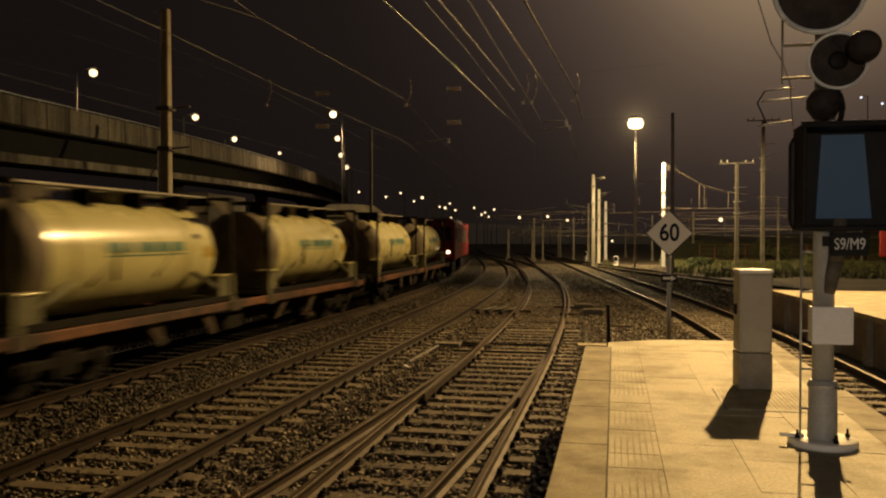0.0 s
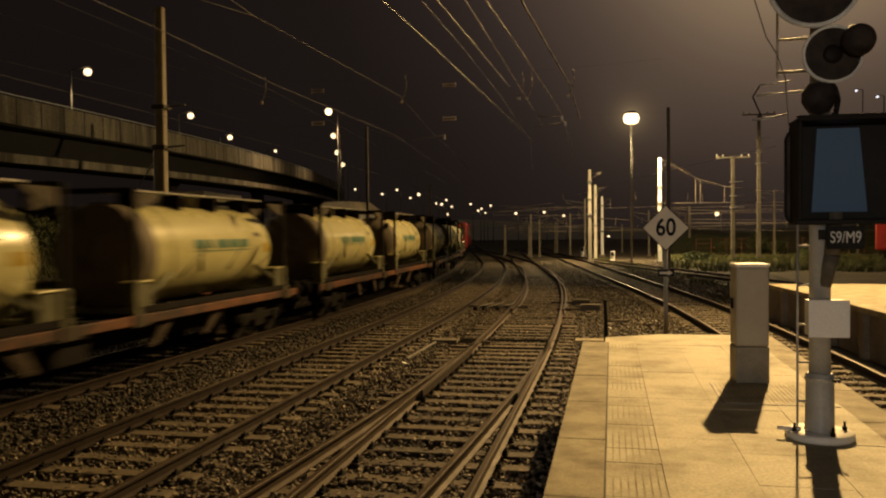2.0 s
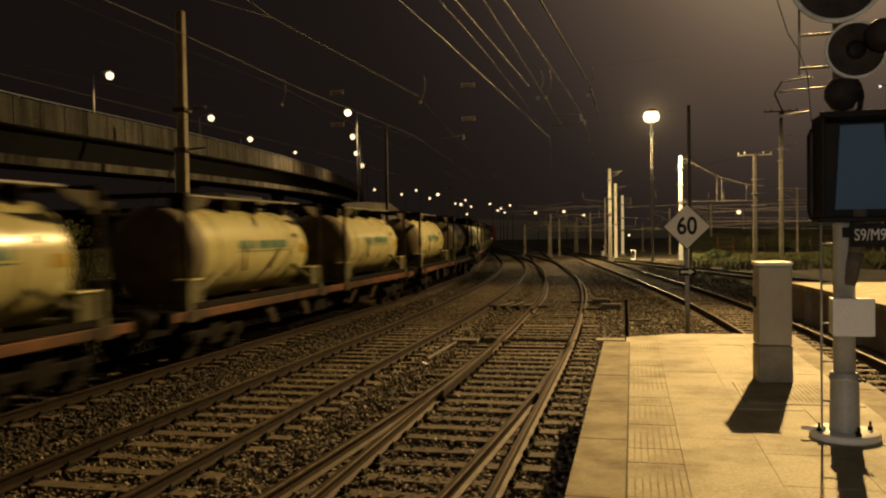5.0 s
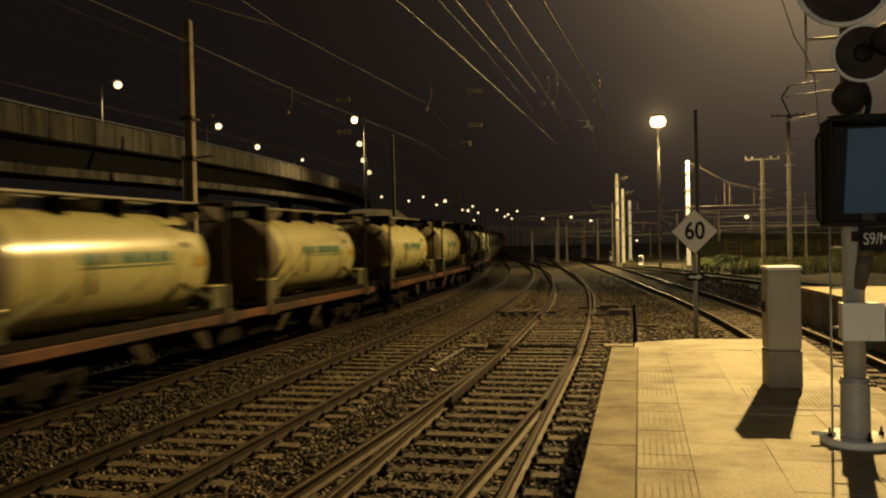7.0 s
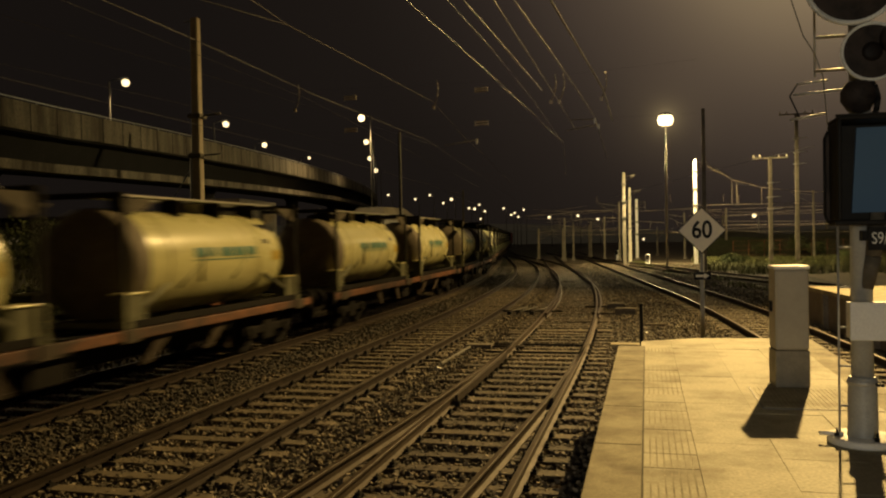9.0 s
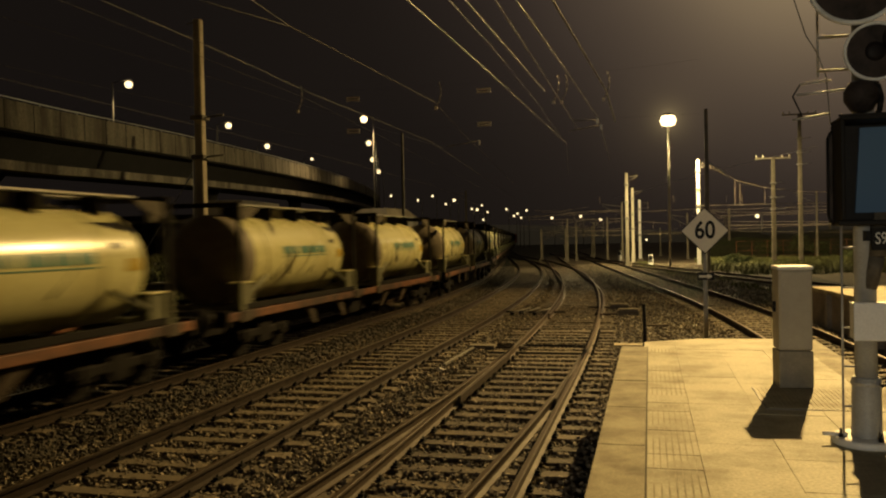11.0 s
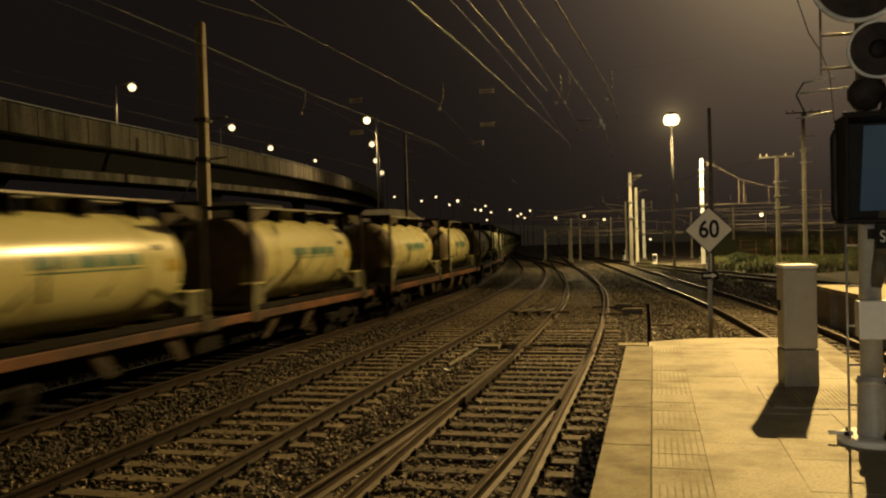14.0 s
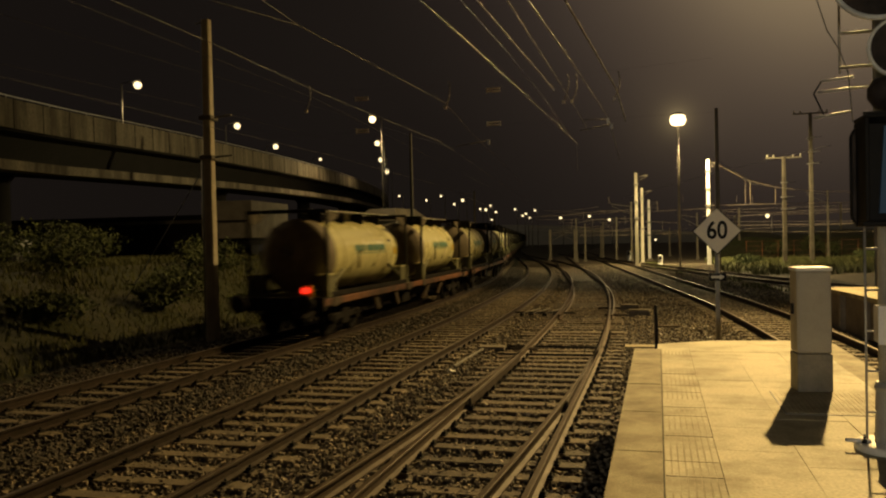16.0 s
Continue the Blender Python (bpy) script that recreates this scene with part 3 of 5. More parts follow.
def ribbed_mesh(w, d):
    bm = B()
    quad_box(bm, 0.001, w - 0.001, 0.001, d - 0.001, -0.03, -0.003)
    base = len(bm.faces)
    n = 8
    for i in range(n):
        x = (i + 0.5) * w / n
        quad_box(bm, x - 0.0195, x + 0.0195, 0.003, d - 0.003, -0.004, 0.0)
    me = mesh_of(bm, "ribbed_slab", M_PAVE)
    me.materials.append(M_RIBG)
    for p in me.polygons[:base]:
        p.material_index = 1
    return me


COPE_L = slab_mesh("edge_stone", 0.385, 1.496, 0.16, M_COPE, 0.006)
COPE_R = slab_mesh("edge_stone", 0.355, 1.496, 0.16, M_COPE, 0.006)
SLAB = slab_mesh("slab", 0.5992, 0.7992, 0.03, M_PAVE, 0.0016)
RIB = ribbed_mesh(0.40, 0.398)


def lay(name, mesh, x, y, z=0.0, dz=0.002):
    ob = new(name, mesh)
    ob.parent = platform
    ob.matrix_basis = pose(x, y, z + rs.uniform(-dz, dz), rs.uniform(-0.1, 0.1), rs.uniform(-0.1, 0.1))


for i in range(18):
    y = 12.75 - 1.5 * (i + 1)
    lay("edge_stone", COPE_L, -0.44, y)
    lay("edge_stone", COPE_R, 2.145, y + 1.0)
for i in range(26):
    y = 13.3 - 0.8 * (i + 1)
    for k, x in enumerate((0.36, 0.96, 1.56)):
        lay("slab", SLAB, x, y + (0.4 if k == 1 else 0) - (0.4 if k == 1 and i == 0 else 0))
PLAIN = slab_mesh("small_slab", 0.3992, 0.3992, 0.03, M_PAVE, 0.0016)
for i in range(44):
    ribbed = rs.random() < 0.85
    lay("ribbed_slab" if ribbed else "small_slab", RIB if ribbed else PLAIN, -0.045, 12.9 - 0.4 * (i + 1), 0.0)
part("joint_strip", boxed(-0.0565, -0.0435, -13.9, 12.75, -0.03, -0.002), M_MOSS, platform, "dark mossy joint")
part("joint_ridge", boxed(0.3555, 0.3645, -13.9, 13.2, -0.03, 0.004), M_PAVE, platform, "pale mortar ridge")
part("joint_strip", boxed(2.132, 2.144, -13.9, 13.7, -0.03, -0.002), M_MOSS, platform, "dark mossy joint")
# metal access cover sunk beside the cabinet
hatch = thing("access_cover", "ribbed steel access cover set in the paving", "access cover", pose(1.6, 8.9, 0.0), kind="structure")
part("plate", boxed(-0.52, 0.52, -0.56, 0.56, 0.0, 0.006), M_PAVE, hatch)
bm = B()
for i in range(22):
    quad_box(bm, -0.49 + i * 0.045, -0.468 + i * 0.045, -0.53, 0.53, 0.006, 0.011)
part("ribs", bm, M_PAVE, hatch)
part("rim", boxed(-0.535, -0.521, -0.57, 0.57, -0.01, 0.008), M_MASTG, hatch, "dark steel rim")
part("rim", boxed(-0.535, 0.535, -0.575, -0.561, -0.01, 0.008), M_MASTG, hatch)

# ---- second platform ----
plat2 = thing("platform_opposite", "low concrete platform across the track, its top brightly lit", "platform", kind="structure")
edge2 = [(track_right(y) + 1.75, y) for y in (27.3, 25, 22, 18, 14, 8, 0, -12)]
part("body", outline_prism(edge2 + [(16, -12), (13.5, 27.3)], -1.12, -0.12), M_WALLC, plat2, "dark stained platform wall")
part("deck", outline_prism([(x - 0.10, y) for x, y in edge2] + [(16.1, -12), (13.6, 27.4)], -0.12, 0.0), M_COPE, plat2)
for i, y in enumerate((25.5, 23.4, 21.3, 19.2, 17.1, 15.0)):
    part("pilaster", boxed(track_right(y) + 1.62, track_right(y) + 1.80, y - 0.16, y + 0.16, -1.12, -0.125), M_WALLC, plat2)

# ---- relay cabinet ----
def relay_cabinet(x, y):
    t = thing("relay_cabinet", "grey glass-fibre trackside cabinet standing on the platform", "cabinet", pose(x, y, 0.0, 0, 0, 4))
    part("plinth", boxed(-0.178, 0.178, -0.17, 0.17, 0.0, 0.405, bevel=0.012), M_PLINTH, t, "darker grey plinth")
    body = part("body", boxed(-0.175, 0.175, -0.165, 0.165, 0.41, 1.29, bevel=0.022), M_CAB, t)
    part("door", boxed(-0.152, 0.16, -0.175, -0.163, 0.43, 1.27, bevel=0.005), M_CAB, body)
    part("handle", boxed(-0.2, -0.175, -0.03, 0.03, 0.82, 0.94, bevel=0.008), M_BLACK, body, "black side handle")
    part("roof", boxed(-0.185, 0.185, -0.175, 0.175, 1.29, 1.33, bevel=0.014), M_WHITEP, t, "pale rounded roof")
    return t


relay_cabinet(1.518, 9.66)


# ---- signal ----
def text_mesh(body, size, material, m, parent, name="lettering", bold=0.0):
    cu = bpy.data.curves.new(name, "FONT")
    cu.body, cu.size, cu.align_x, cu.align_y, cu.extrude, cu.offset = body, size, "CENTER", "CENTER", 0.002, bold
    tmp = bpy.data.objects.new("tmp_text", cu)
    scene.collection.objects.link(tmp)
    me = bpy.data.meshes.new_from_object(tmp.evaluated_get(bpy.context.evaluated_depsgraph_get()))
    bpy.data.objects.remove(tmp)
    me.materials.clear()
    me.materials.append(material)
    ob = new(name, me)
    ob.parent = parent
    ob.matrix_basis = m
    return ob


def signal_post(x, y):
    t = thing("railway_signal", "grey railway signal with round heads and a ladder", "railway signal", pose(x, y, 0, 0, 0, 0))
    base = part("base_plate", lathe(B(), [(0, 0.0), (0.25, 0.0), (0.265, 0.012), (0.265, 0.05), (0.25, 0.062), (0, 0.062)], 40), M_WHITEP, t, "round white base plate")
    for a in (15, 105, 195, 285):
        c, s = math.cos(radians(a)), math.sin(radians(a))
        part("bolt", tube(rod((0.21 * c, 0.21 * s, 0.06), (0.21 * c, 0.21 * s, 0.13), 0.010), (0.21 * c, 0.21 * s, 0.062), (0.21 * c, 0.21 * s, 0.09), 0.02, seg=6), M_BLACK, base, "black anchor bolt")
    part("sleeve", lathe(B(), [(0.118, 0.06), (0.113, 0.1), (0.106, 0.5), (0.106, 0.53), (0.095, 0.535), (0.083, 0.535)], 28), M_GREYP, t)
    part("clamp", lathe(B(), [(0.107, 0.47), (0.116, 0.475), (0.116, 0.505), (0.107, 0.51)], 28), M_GALV, t)
    for dx in (0.08, 0.11):
        part("clamp_bolt", rod((dx, -0.16, 0.49), (dx, -0.09, 0.49), 0.012, seg=6), M_BLACK, t)
    part("post", rod((0, 0, 0.5), (0, 0, 4.4), 0.083, 0.075, seg=24), M_GREYP, t)
    # cable gland and offset bracket under the route box
    part("elbow", tube(rod((0.02, -0.03, 1.25), (0.07, -0.08, 1.5), 0.06, 0.06, seg=16), (0.07, -0.08, 1.5), (0.09, -0.1, 1.85), 0.06, seg=16), M_MASTD, t)
    jb = part("junction_box", boxed(-0.135, 0.155, -0.24, -0.08, 0.86, 1.14, bevel=0.008), M_WHITEP, t, "white junction box")
    part("box_lid", boxed(-0.142, 0.162, -0.255, -0.238, 0.852, 1.148, bevel=0.006), M_WHITEP, jb)
    # ladder
    lad = part("ladder", rod((-0.175, -0.02, 0.05), (-0.175, -0.02, 1.75), 0.009, seg=8), M_GALV, t, "thin galvanised ladder")
    tube(bm := B(), (-0.26, 0.35, 3.0), (-0.26, 0.35, 4.5), 0.010, seg=8)
    part("ladder_rail", bm, M_GALV, lad)
    part("ladder_rail", rod((0.02, 0.35, 3.0), (0.02, 0.35, 4.5), 0.010, seg=8), M_GALV, lad)
    part("ladder_foot", rod((-0.33, -0.02, 0.075), (-0.15, -0.02, 0.075), 0.016, seg=8), M_WHITEP, lad)
    for z in (0.3, 0.62, 0.93, 1.25, 1.57):
        part("rung", rod((-0.175, -0.02, z), (-0.05, -0.02, z), 0.009, seg=8), M_GALV, lad)
    for i in range(5):
        z = 3.33 + i * 0.33
        part("rung", rod((-0.26, 0.35, z), (0.02, 0.35, z), 0.013, seg=8), M_GALV, lad)
    for z in (3.05, 3.9):
        part("ladder_stay", rod((-0.26, 0.35, z), (0.0, 0.0, z - 0.06), 0.012, seg=8), M_GALV, lad)
    part("cage_bar", rod((-0.40, 0.35, 2.95), (-0.16, 0.35, 2.97), 0.010, seg=8), M_GALV, lad)
    part("cage_bar", rod((-0.43, 0.35, 2.86), (-0.04, 0.35, 2.885), 0.011, seg=8), M_GALV, lad)
    part("cage_bar", rod((-0.46, 0.35, 2.65), (-0.18, 0.35, 2.69), 0.010, seg=8), M_GALV, lad)
    part("cage_link", tube(rod((-0.40, 0.35, 2.95), (-0.46, 0.35, 2.85), 0.007, seg=6), (-0.46, 0.35, 2.85), (-0.38, 0.35, 2.66), 0.007, seg=6), M_BLACK, lad)
    cab = B()
    run = [(-0.66, 0.3, 4.6), (-0.52, 0.3, 3.9), (-0.36, 0.3, 3.35), (-0.27, 0.32, 3.2), (-0.2, 0.33, 3.0), (-0.17, 0.34, 2.6)]
    for p, q in zip(run, run[1:]):
        tube(cab, p, q, 0.005, seg=6)
    part("cable", cab, M_MASTG, lad)
    # route indicator: deep box with the pane set well back
    box = part("indicator_box", B(), M_BLACK, t, "black route indicator box, unlit")
    bm = B()
    x0, x1, z0, z1, y0, y1 = -0.26, 0.50, 1.74, 2.56, -0.46, -0.10
    for nm, a in (("hood_top", (x0, x1, y0, y1, z1 - 0.03, z1)), ("hood_sill", (x0, x1, y0 + 0.1, y1, z0, z0 + 0.04)), ("hood_side", (x0, x0 + 0.03, y0, y1, z0 + 0.04, z1 - 0.03)), ("hood_side", (x1 - 0.03, x1, y0, y1, z0 + 0.04, z1 - 0.03))):
        part(nm, boxed(*a, bevel=0.01), M_BLACK, box)
    quad_box(bm, x0 + 0.03, x1 - 0.03, y1 - 0.03, y1, z0 + 0.04, z1 - 0.03, bevel=0.01)
    bmesh.ops.recalc_face_normals(bm, faces=bm.faces)
    bm.to_mesh(box.data)
    bm.free()
    pane = B()
    pts = [(-0.10, 1.84), (0.31, 1.84), (0.25, 2.50), (-0.06, 2.50)]
    f0 = [pane.verts.new((px, y1 - 0.06, pz)) for px, pz in pts]
    f1 = [pane.verts.new((px, y1 - 0.034, pz)) for px, pz in pts]
    pane.faces.new(f0)
    pane.faces.new(f1[::-1])
    for i in range(4):
        pane.faces.new((f0[i], f1[i], f1[(i + 1) % 4], f0[(i + 1) % 4]))
    part("pane", pane, M_PANEL, box, "blue-grey glass pane")
    part("lip", boxed(x0 - 0.012, x1 + 0.012, y0 - 0.012, y0 + 0.02, z1 - 0.005, z1 + 0.012, bevel=0.004), M_BLACK, box)
    fr = B()
    loop = [(-0.26, z0 + 0.02), (-0.275, z0 + 0.03), (-0.297, z0 + 0.08), (-0.297, z1 - 0.14), (-0.275, z1 - 0.09), (-0.26, z1 - 0.08)]
    for a, b in zip(loop, loop[1:]):
        tube(fr, (a[0], -0.175, a[1]), (b[0], -0.175, b[1]), 0.011, seg=8)
    part("guard_bar", fr, M_BLACK, box)
    part("back_board", boxed(-0.29, -0.255, -0.17, -0.15, z0 + 0.03, z1 - 0.1, bevel=0.009), M_DISC, box, "brown edge of the backing board")
    plate = part("name_plate", boxed(0.005, 0.285, -0.19, -0.175, 1.545, 1.725, bevel=0.006), M_BLACK, t, "black plate with white characters")
    text_mesh("S9/M9", 0.112, M_RING, pose(0.145, -0.193, 1.635, 90, 0, 0) @ Matrix.Diagonal((0.82, 1.15, 1, 1)), plate)
    part("plate_arm", boxed(-0.03, 0.03, -0.175, 0.0, 1.62, 1.70), M_BLACK, t)
    # round heads
    for cx, cz, r, hood, deep in ((0.045, 3.075, 0.226, (0.165, 0.085, 0.125), -0.20), (-0.10, 3.63, 0.35, (0.2, 0.2, 0.14), -0.24)):
        face = pose(cx, deep, cz, 90, 0, 0)
        head = part("signal_head", lathe(B(), [(0, -0.12), (r * 0.6, -0.12), (r * 0.85, -0.05), (r, 0.0), (r * 0.9, 0.012), (0, 0.012)], 40, face), M_DISC, t, "round black signal head")
        part("rim", lathe(B(), [(r, -0.012), (r * 1.0, 0.022), (r * 0.91, 0.022), (r * 0.9, -0.012)], 48, face), M_RING, head, "pale ring round the head")
        part("lens", lathe(B(), [(0.075, 0.0125), (0.07, 0.02), (0.04, 0.026), (0, 0.028)], 24, face), M_LENS, head)
        hm = pose(cx + hood[0], deep - 0.01, cz + hood[1], 90, 0, 0)
        part("visor", lathe(B(), [(hood[2] * 0.6, 0.0), (hood[2] * 0.9, 0.02), (hood[2], 0.07), (hood[2] * 0.93, 0.12), (hood[2] * 0.5, 0.15), (0, 0.155)], 28, hm), M_DISC, head, "dark lens visor")
        part("head_bracket", boxed(min(cx, 0) - 0.03, max(cx, 0) + 0.03, deep + 0.1, 0.03, cz - 0.05, cz + 0.05), M_BLACK, head)
    part("ball_joint", lathe(B(), [(0, -0.13), (0.08, -0.11), (0.13, -0.03), (0.13, 0.04), (0.09, 0.11), (0, 0.13)], 20, pose(-0.04, -0.14, 2.745)), M_DISC, t, "black cable joint")
    cab = B()
    arc = [(0.0, -0.2, 2.87), (0.06, -0.2, 2.82), (0.085, -0.2, 2.72), (0.07, -0.2, 2.62), (0.03, -0.2, 2.56)]
    for a, b in zip(arc, arc[1:]):
        tube(cab, a, b, 0.022, seg=8)
    part("cable_hose", cab, M_BLACK, t)
    return t


signal_post(1.66, 7.1)


# ---- speed sign and small posts ----
def speed_sign(x, y):
    t = thing("speed_sign", "white diamond speed board reading 60 on a grey post", "sign", pose(x, y, BED_Z, 0, 0, 0))
    part("post", rod((0, 0.03, -0.1), (0, 0.03, 2.9), 0.06, 0.055, seg=14), M_GREYP, t)
    z = 2.89

    def diamond(h, y0, y1):
        bm = B()
        f0 = [bm.verts.new((px, y0, z + pz)) for px, pz in ((0, -h), (h, 0), (0, h), (-h, 0))]
        f1 = [bm.verts.new((v.co.x, y1, v.co.z)) for v in f0]
        bm.faces.new(f0)
        bm.faces.new(f1[::-1])
        for i in range(4):
            bm.faces.new((f0[i], f1[i], f1[(i + 1) % 4], f0[(i + 1) % 4]))
        return bm

    rim = part("rim", diamond(0.62, -0.05, -0.03), M_SIGNB, t, "thin dark border")
    board = part("board", diamond(0.585, -0.056, -0.05), M_SIGNW, t)
    text_mesh("60", 0.64, M_SIGNB, pose(0, -0.060, z, 90, 0, 0) @ Matrix.Diagonal((0.82, 1.0, 1, 1)), board, "number", 0.014)
    arrow = part("arrow_plate", boxed(-0.21, 0.21, -0.045, -0.03, 1.59, 1.79), M_SIGNB, t, "black plate with a white arrow")
    bm = B()
    pts = [(-0.16, -0.03), (0.05, -0.03), (0.05, -0.075), (0.18, 0.0), (0.05, 0.075), (0.05, 0.03), (-0.16, 0.03)]
    f0 = [bm.verts.new((px, -0.052, 1.69 + pz)) for px, pz in pts]
    f1 = [bm.verts.new((px, -0.045, 1.69 + pz)) for px, pz in pts]
    bm.faces.new(f0)
    bm.faces.new(f1[::-1])
    for i in range(7):
        bm.faces.new((f0[i], f1[i], f1[(i + 1) % 7], f0[(i + 1) % 7]))
    part("arrow", bm, M_SIGNW, arrow)
    return t


speed_sign(1.42, 22.5)
stub = thing("marker_post", "short black steel post at the platform's end", "post", pose(-0.14, 20.0, BED_Z))
part("post", rod((0, 0, -0.05), (0, 0, 1.12), 0.045, seg=12), M_BLACK, stub)
part("cap", lathe(B(), [(0.05, 1.12), (0.05, 1.15), (0, 1.165)], 12), M_BLACK, stub)

# ---- masts ----
def concrete_mast(x, y, base, top, w=0.26, material=None, label="pale concrete catenary mast"):
    material = material or M_MASTC
    t = thing("catenary_mast", label, "mast", pose(x, y, 0), "catenary masts")
    bm = B()
    quad_box(bm, -w / 2, w / 2, -w / 2, w / 2, base - 0.2, top)
    for v in bm.verts:
        if v.co.z > top - 0.01:
            v.co.x *= 0.72
            v.co.y *= 0.72
    bmesh.ops.bevel(bm, geom=list(bm.edges), offset=0.025, segments=1, affect="EDGES")
    part("shaft", bm, material, t)
    part("footing", boxed(-w, w, -w, w, base - 0.2, base + 0.22, bevel=0.03), M_WALLC, t)
    return t


def collars(t, zs, r):
    for z in zs:
        part("collar", boxed(-r, r, -r, r, z - 0.06, z + 0.06, bevel=0.01), M_MASTG, t)
        part("arm", rod((0, 0, z), (0.75, 0, z + 0.05), 0.03, seg=8), M_MASTG, t)


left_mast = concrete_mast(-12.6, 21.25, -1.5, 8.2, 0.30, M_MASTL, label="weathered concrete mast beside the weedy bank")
collars(left_mast, (5.35, 4.2), 0.20)
part("cap", rod((-0.35, 0, 8.1), (0.1, 0, 8.15), 0.02, seg=6), M_MASTG, left_mast)
part("conduit", rod((-0.19, 0, -1.5), (-0.19, 0, 4.3), 0.07, seg=10), M_MASTG, left_mast, "dark cable conduit")
guy = wire_curve("guy_wire", [(-12.75, 21.2, 3.9), (-17.6, 24.0, -0.2)], 0.016, M_WIRE, "slanting guy wire from the mast to the bank")
dark_mast = concrete_mast(3.32, 50.0, BED_Z, 9.0, 0.26, M_MASTF, "dark steel mast between the tracks")
for x, y, top, w, m in ((-1.85, 72.5, 7.1, 0.32, M_MASTP), (-1.5, 80, 6.2, 0.3, M_MASTP), (-1.0, 93, 5.6, 0.34, M_WHITEP), (4.1, 72.5, 8.0, 0.34, M_WHITEP)):
    t = concrete_mast(x, y, BED_Z, top, w, m)
    for z in (top - 1.1, top - 2.6, top - 4.0):
        part("collar", boxed(-w * 0.62, w * 0.62, -w * 0.62, w * 0.62, z, z + 0.16, bevel=0.02), M_MASTG, t, "dark steel collar")
    part("bracket", tube(rod((0, 0, top - 0.35), (1.0, 0, top - 0.25), 0.02, seg=6), (0, 0, top - 0.8), (0.95, 0, top - 0.3), 0.016, seg=6), M_MASTD, t)
# telegraph-like masts of the yard with cross-arms
for x, y, top, w in ((10.2, 73.3, 8.0, 0.36), (12.7, 75.7, 11.9, 0.36)):
    t = concrete_mast(x, y, BED_Z, top, w, M_MASTD, "tall yard mast with a cross-arm")
    part("cross_arm", boxed(-1.4, 1.4, -0.06, 0.06, top - 0.12, top + 0.0, bevel=0.01), M_MASTF, t)
    for dx in (-1.3, -0.8, 0.7, 1.3):
        part("insulator", lathe(B(), [(0.03, top), (0.07, top + 0.05), (0.04, top + 0.1), (0.07, top + 0.15), (0.0, top + 0.24)], 10, pose(dx, 0, 0)), M_INS, t)
    for z in (top - 2.2, top - 3.4, top - 4.4):
        part("collar", boxed(-w * 0.7, w * 0.7, -w * 0.7, w * 0.7, z, z + 0.1), M_MASTG, t)
        part("bracket", rod((0, 0, z + 0.05), (0.9, 0, z + 0.1), 0.025, seg=6), M_GALV, t)
for x, y, top, w in ((-12.2, 95, 2.6, 0.4), (-9.5, 96, 2.6, 0.3), (-8.8, 91, 3.7, 0.3), (-8.1, 94, 3.2, 0.3), (-4.6, 94, 3.8, 0.3), (-2.8, 90, 5.3, 0.28), (-6.8, 105, 3.5, 0.3), (-7.4, 110, 3.1, 0.3), (23.4, 118, 5.4, 0.4), (12.4, 144, 4.6, 0.45), (9.4, 104, 4.7, 0.4), (4.2, 96, 4.1, 0.3), (1.4, 111, 2.6, 0.3), (-24.5, 110, 8.3, 0.4), (-25.7, 130, 6, 0.4), (-18.3, 60, 9.9, 0.32), (26, 95, 6.5, 0.3), (17, 92, 6.0, 0.3)):
    t = concrete_mast(x, y, BED_Z, top, w * 0.72, M_MASTD if x < -15 else M_MASTF, "distant catenary mast in the station throat")
    if y > 85:
        s = 1 if (int(y) % 2) else -1
        part("cantilever", tube(rod((0, 0, top - 0.5), (s * 2.2, 0, top - 0.15), 0.025, seg=6), (0, 0, top - 1.4), (s * 2.0, 0, top - 0.4), 0.02, seg=6), M_MASTF, t)

# white stub posts and dwarf signals
for x, y, top in ((0.1, 76, -0.1), (-3.2, 92.6, 0.0)):
    t = thing("dwarf_signal", "short white dwarf signal between the tracks", "signal", pose(x, y, BED_Z), "dwarf signals")
    part("body", boxed(-0.2, 0.2, -0.15, 0.15, 0, top - BED_Z, bevel=0.04), M_WHITEP, t)
    part("hood", boxed(-0.16, 0.16, -0.3, -0.15, (top - BED_Z) * 0.55, (top - BED_Z) * 0.95, bevel=0.03), M_BLACK, t)


# ---- lamps ----
def lamp_mast():
    t = thing("lamp_mast", "tall slim floodlight mast with a glowing sodium head", "lamp mast", pose(1.64, 69.0, BED_Z))
    part("mast", rod((0, 0, -0.1), (0, 0, 12.3), 0.11, 0.07, seg=14), M_MASTC, t)
    head = part("head", lathe(B(), [(0.12, 12.35), (0.45, 12.5), (0.45, 12.6), (0.3, 12.68), (0, 12.7)], 20), M_MASTG, t)
    for i in range(6):
        a = i * math.pi / 3
        part("lamp_glass", lathe(B(), [(0, -0.46), (0.28, -0.36), (0.4, 0.0), (0.28, 0.36), (0, 0.46)], 14, pose(0.25 * math.cos(a), 0.25 * math.sin(a), 12.1)), G_SOD, head, "glowing sodium lamp")
    return t


lamp_mast()
flood = thing("floodlight_mast", "tall slim floodlight mast beyond the opposite platform", "lamp mast", pose(8.85, 38.0, BED_Z))
part("mast", rod((0, 0, 0), (0, 0, 18.7), 0.09, 0.06, seg=12), M_GALV, flood)
part("arm", rod((0, 0, 18.6), (-0.8, -0.1, 18.85), 0.04, seg=8), M_GALV, flood)
part("head", boxed(-1.15, -0.55, -0.35, 0.15, 18.75, 18.95, bevel=0.04), M_MASTG, flood)

# the viaduct's outer edge: a wide bend to the left, climbing away from the station
VX, VY, VR = -789.8, -31.0, 758.5


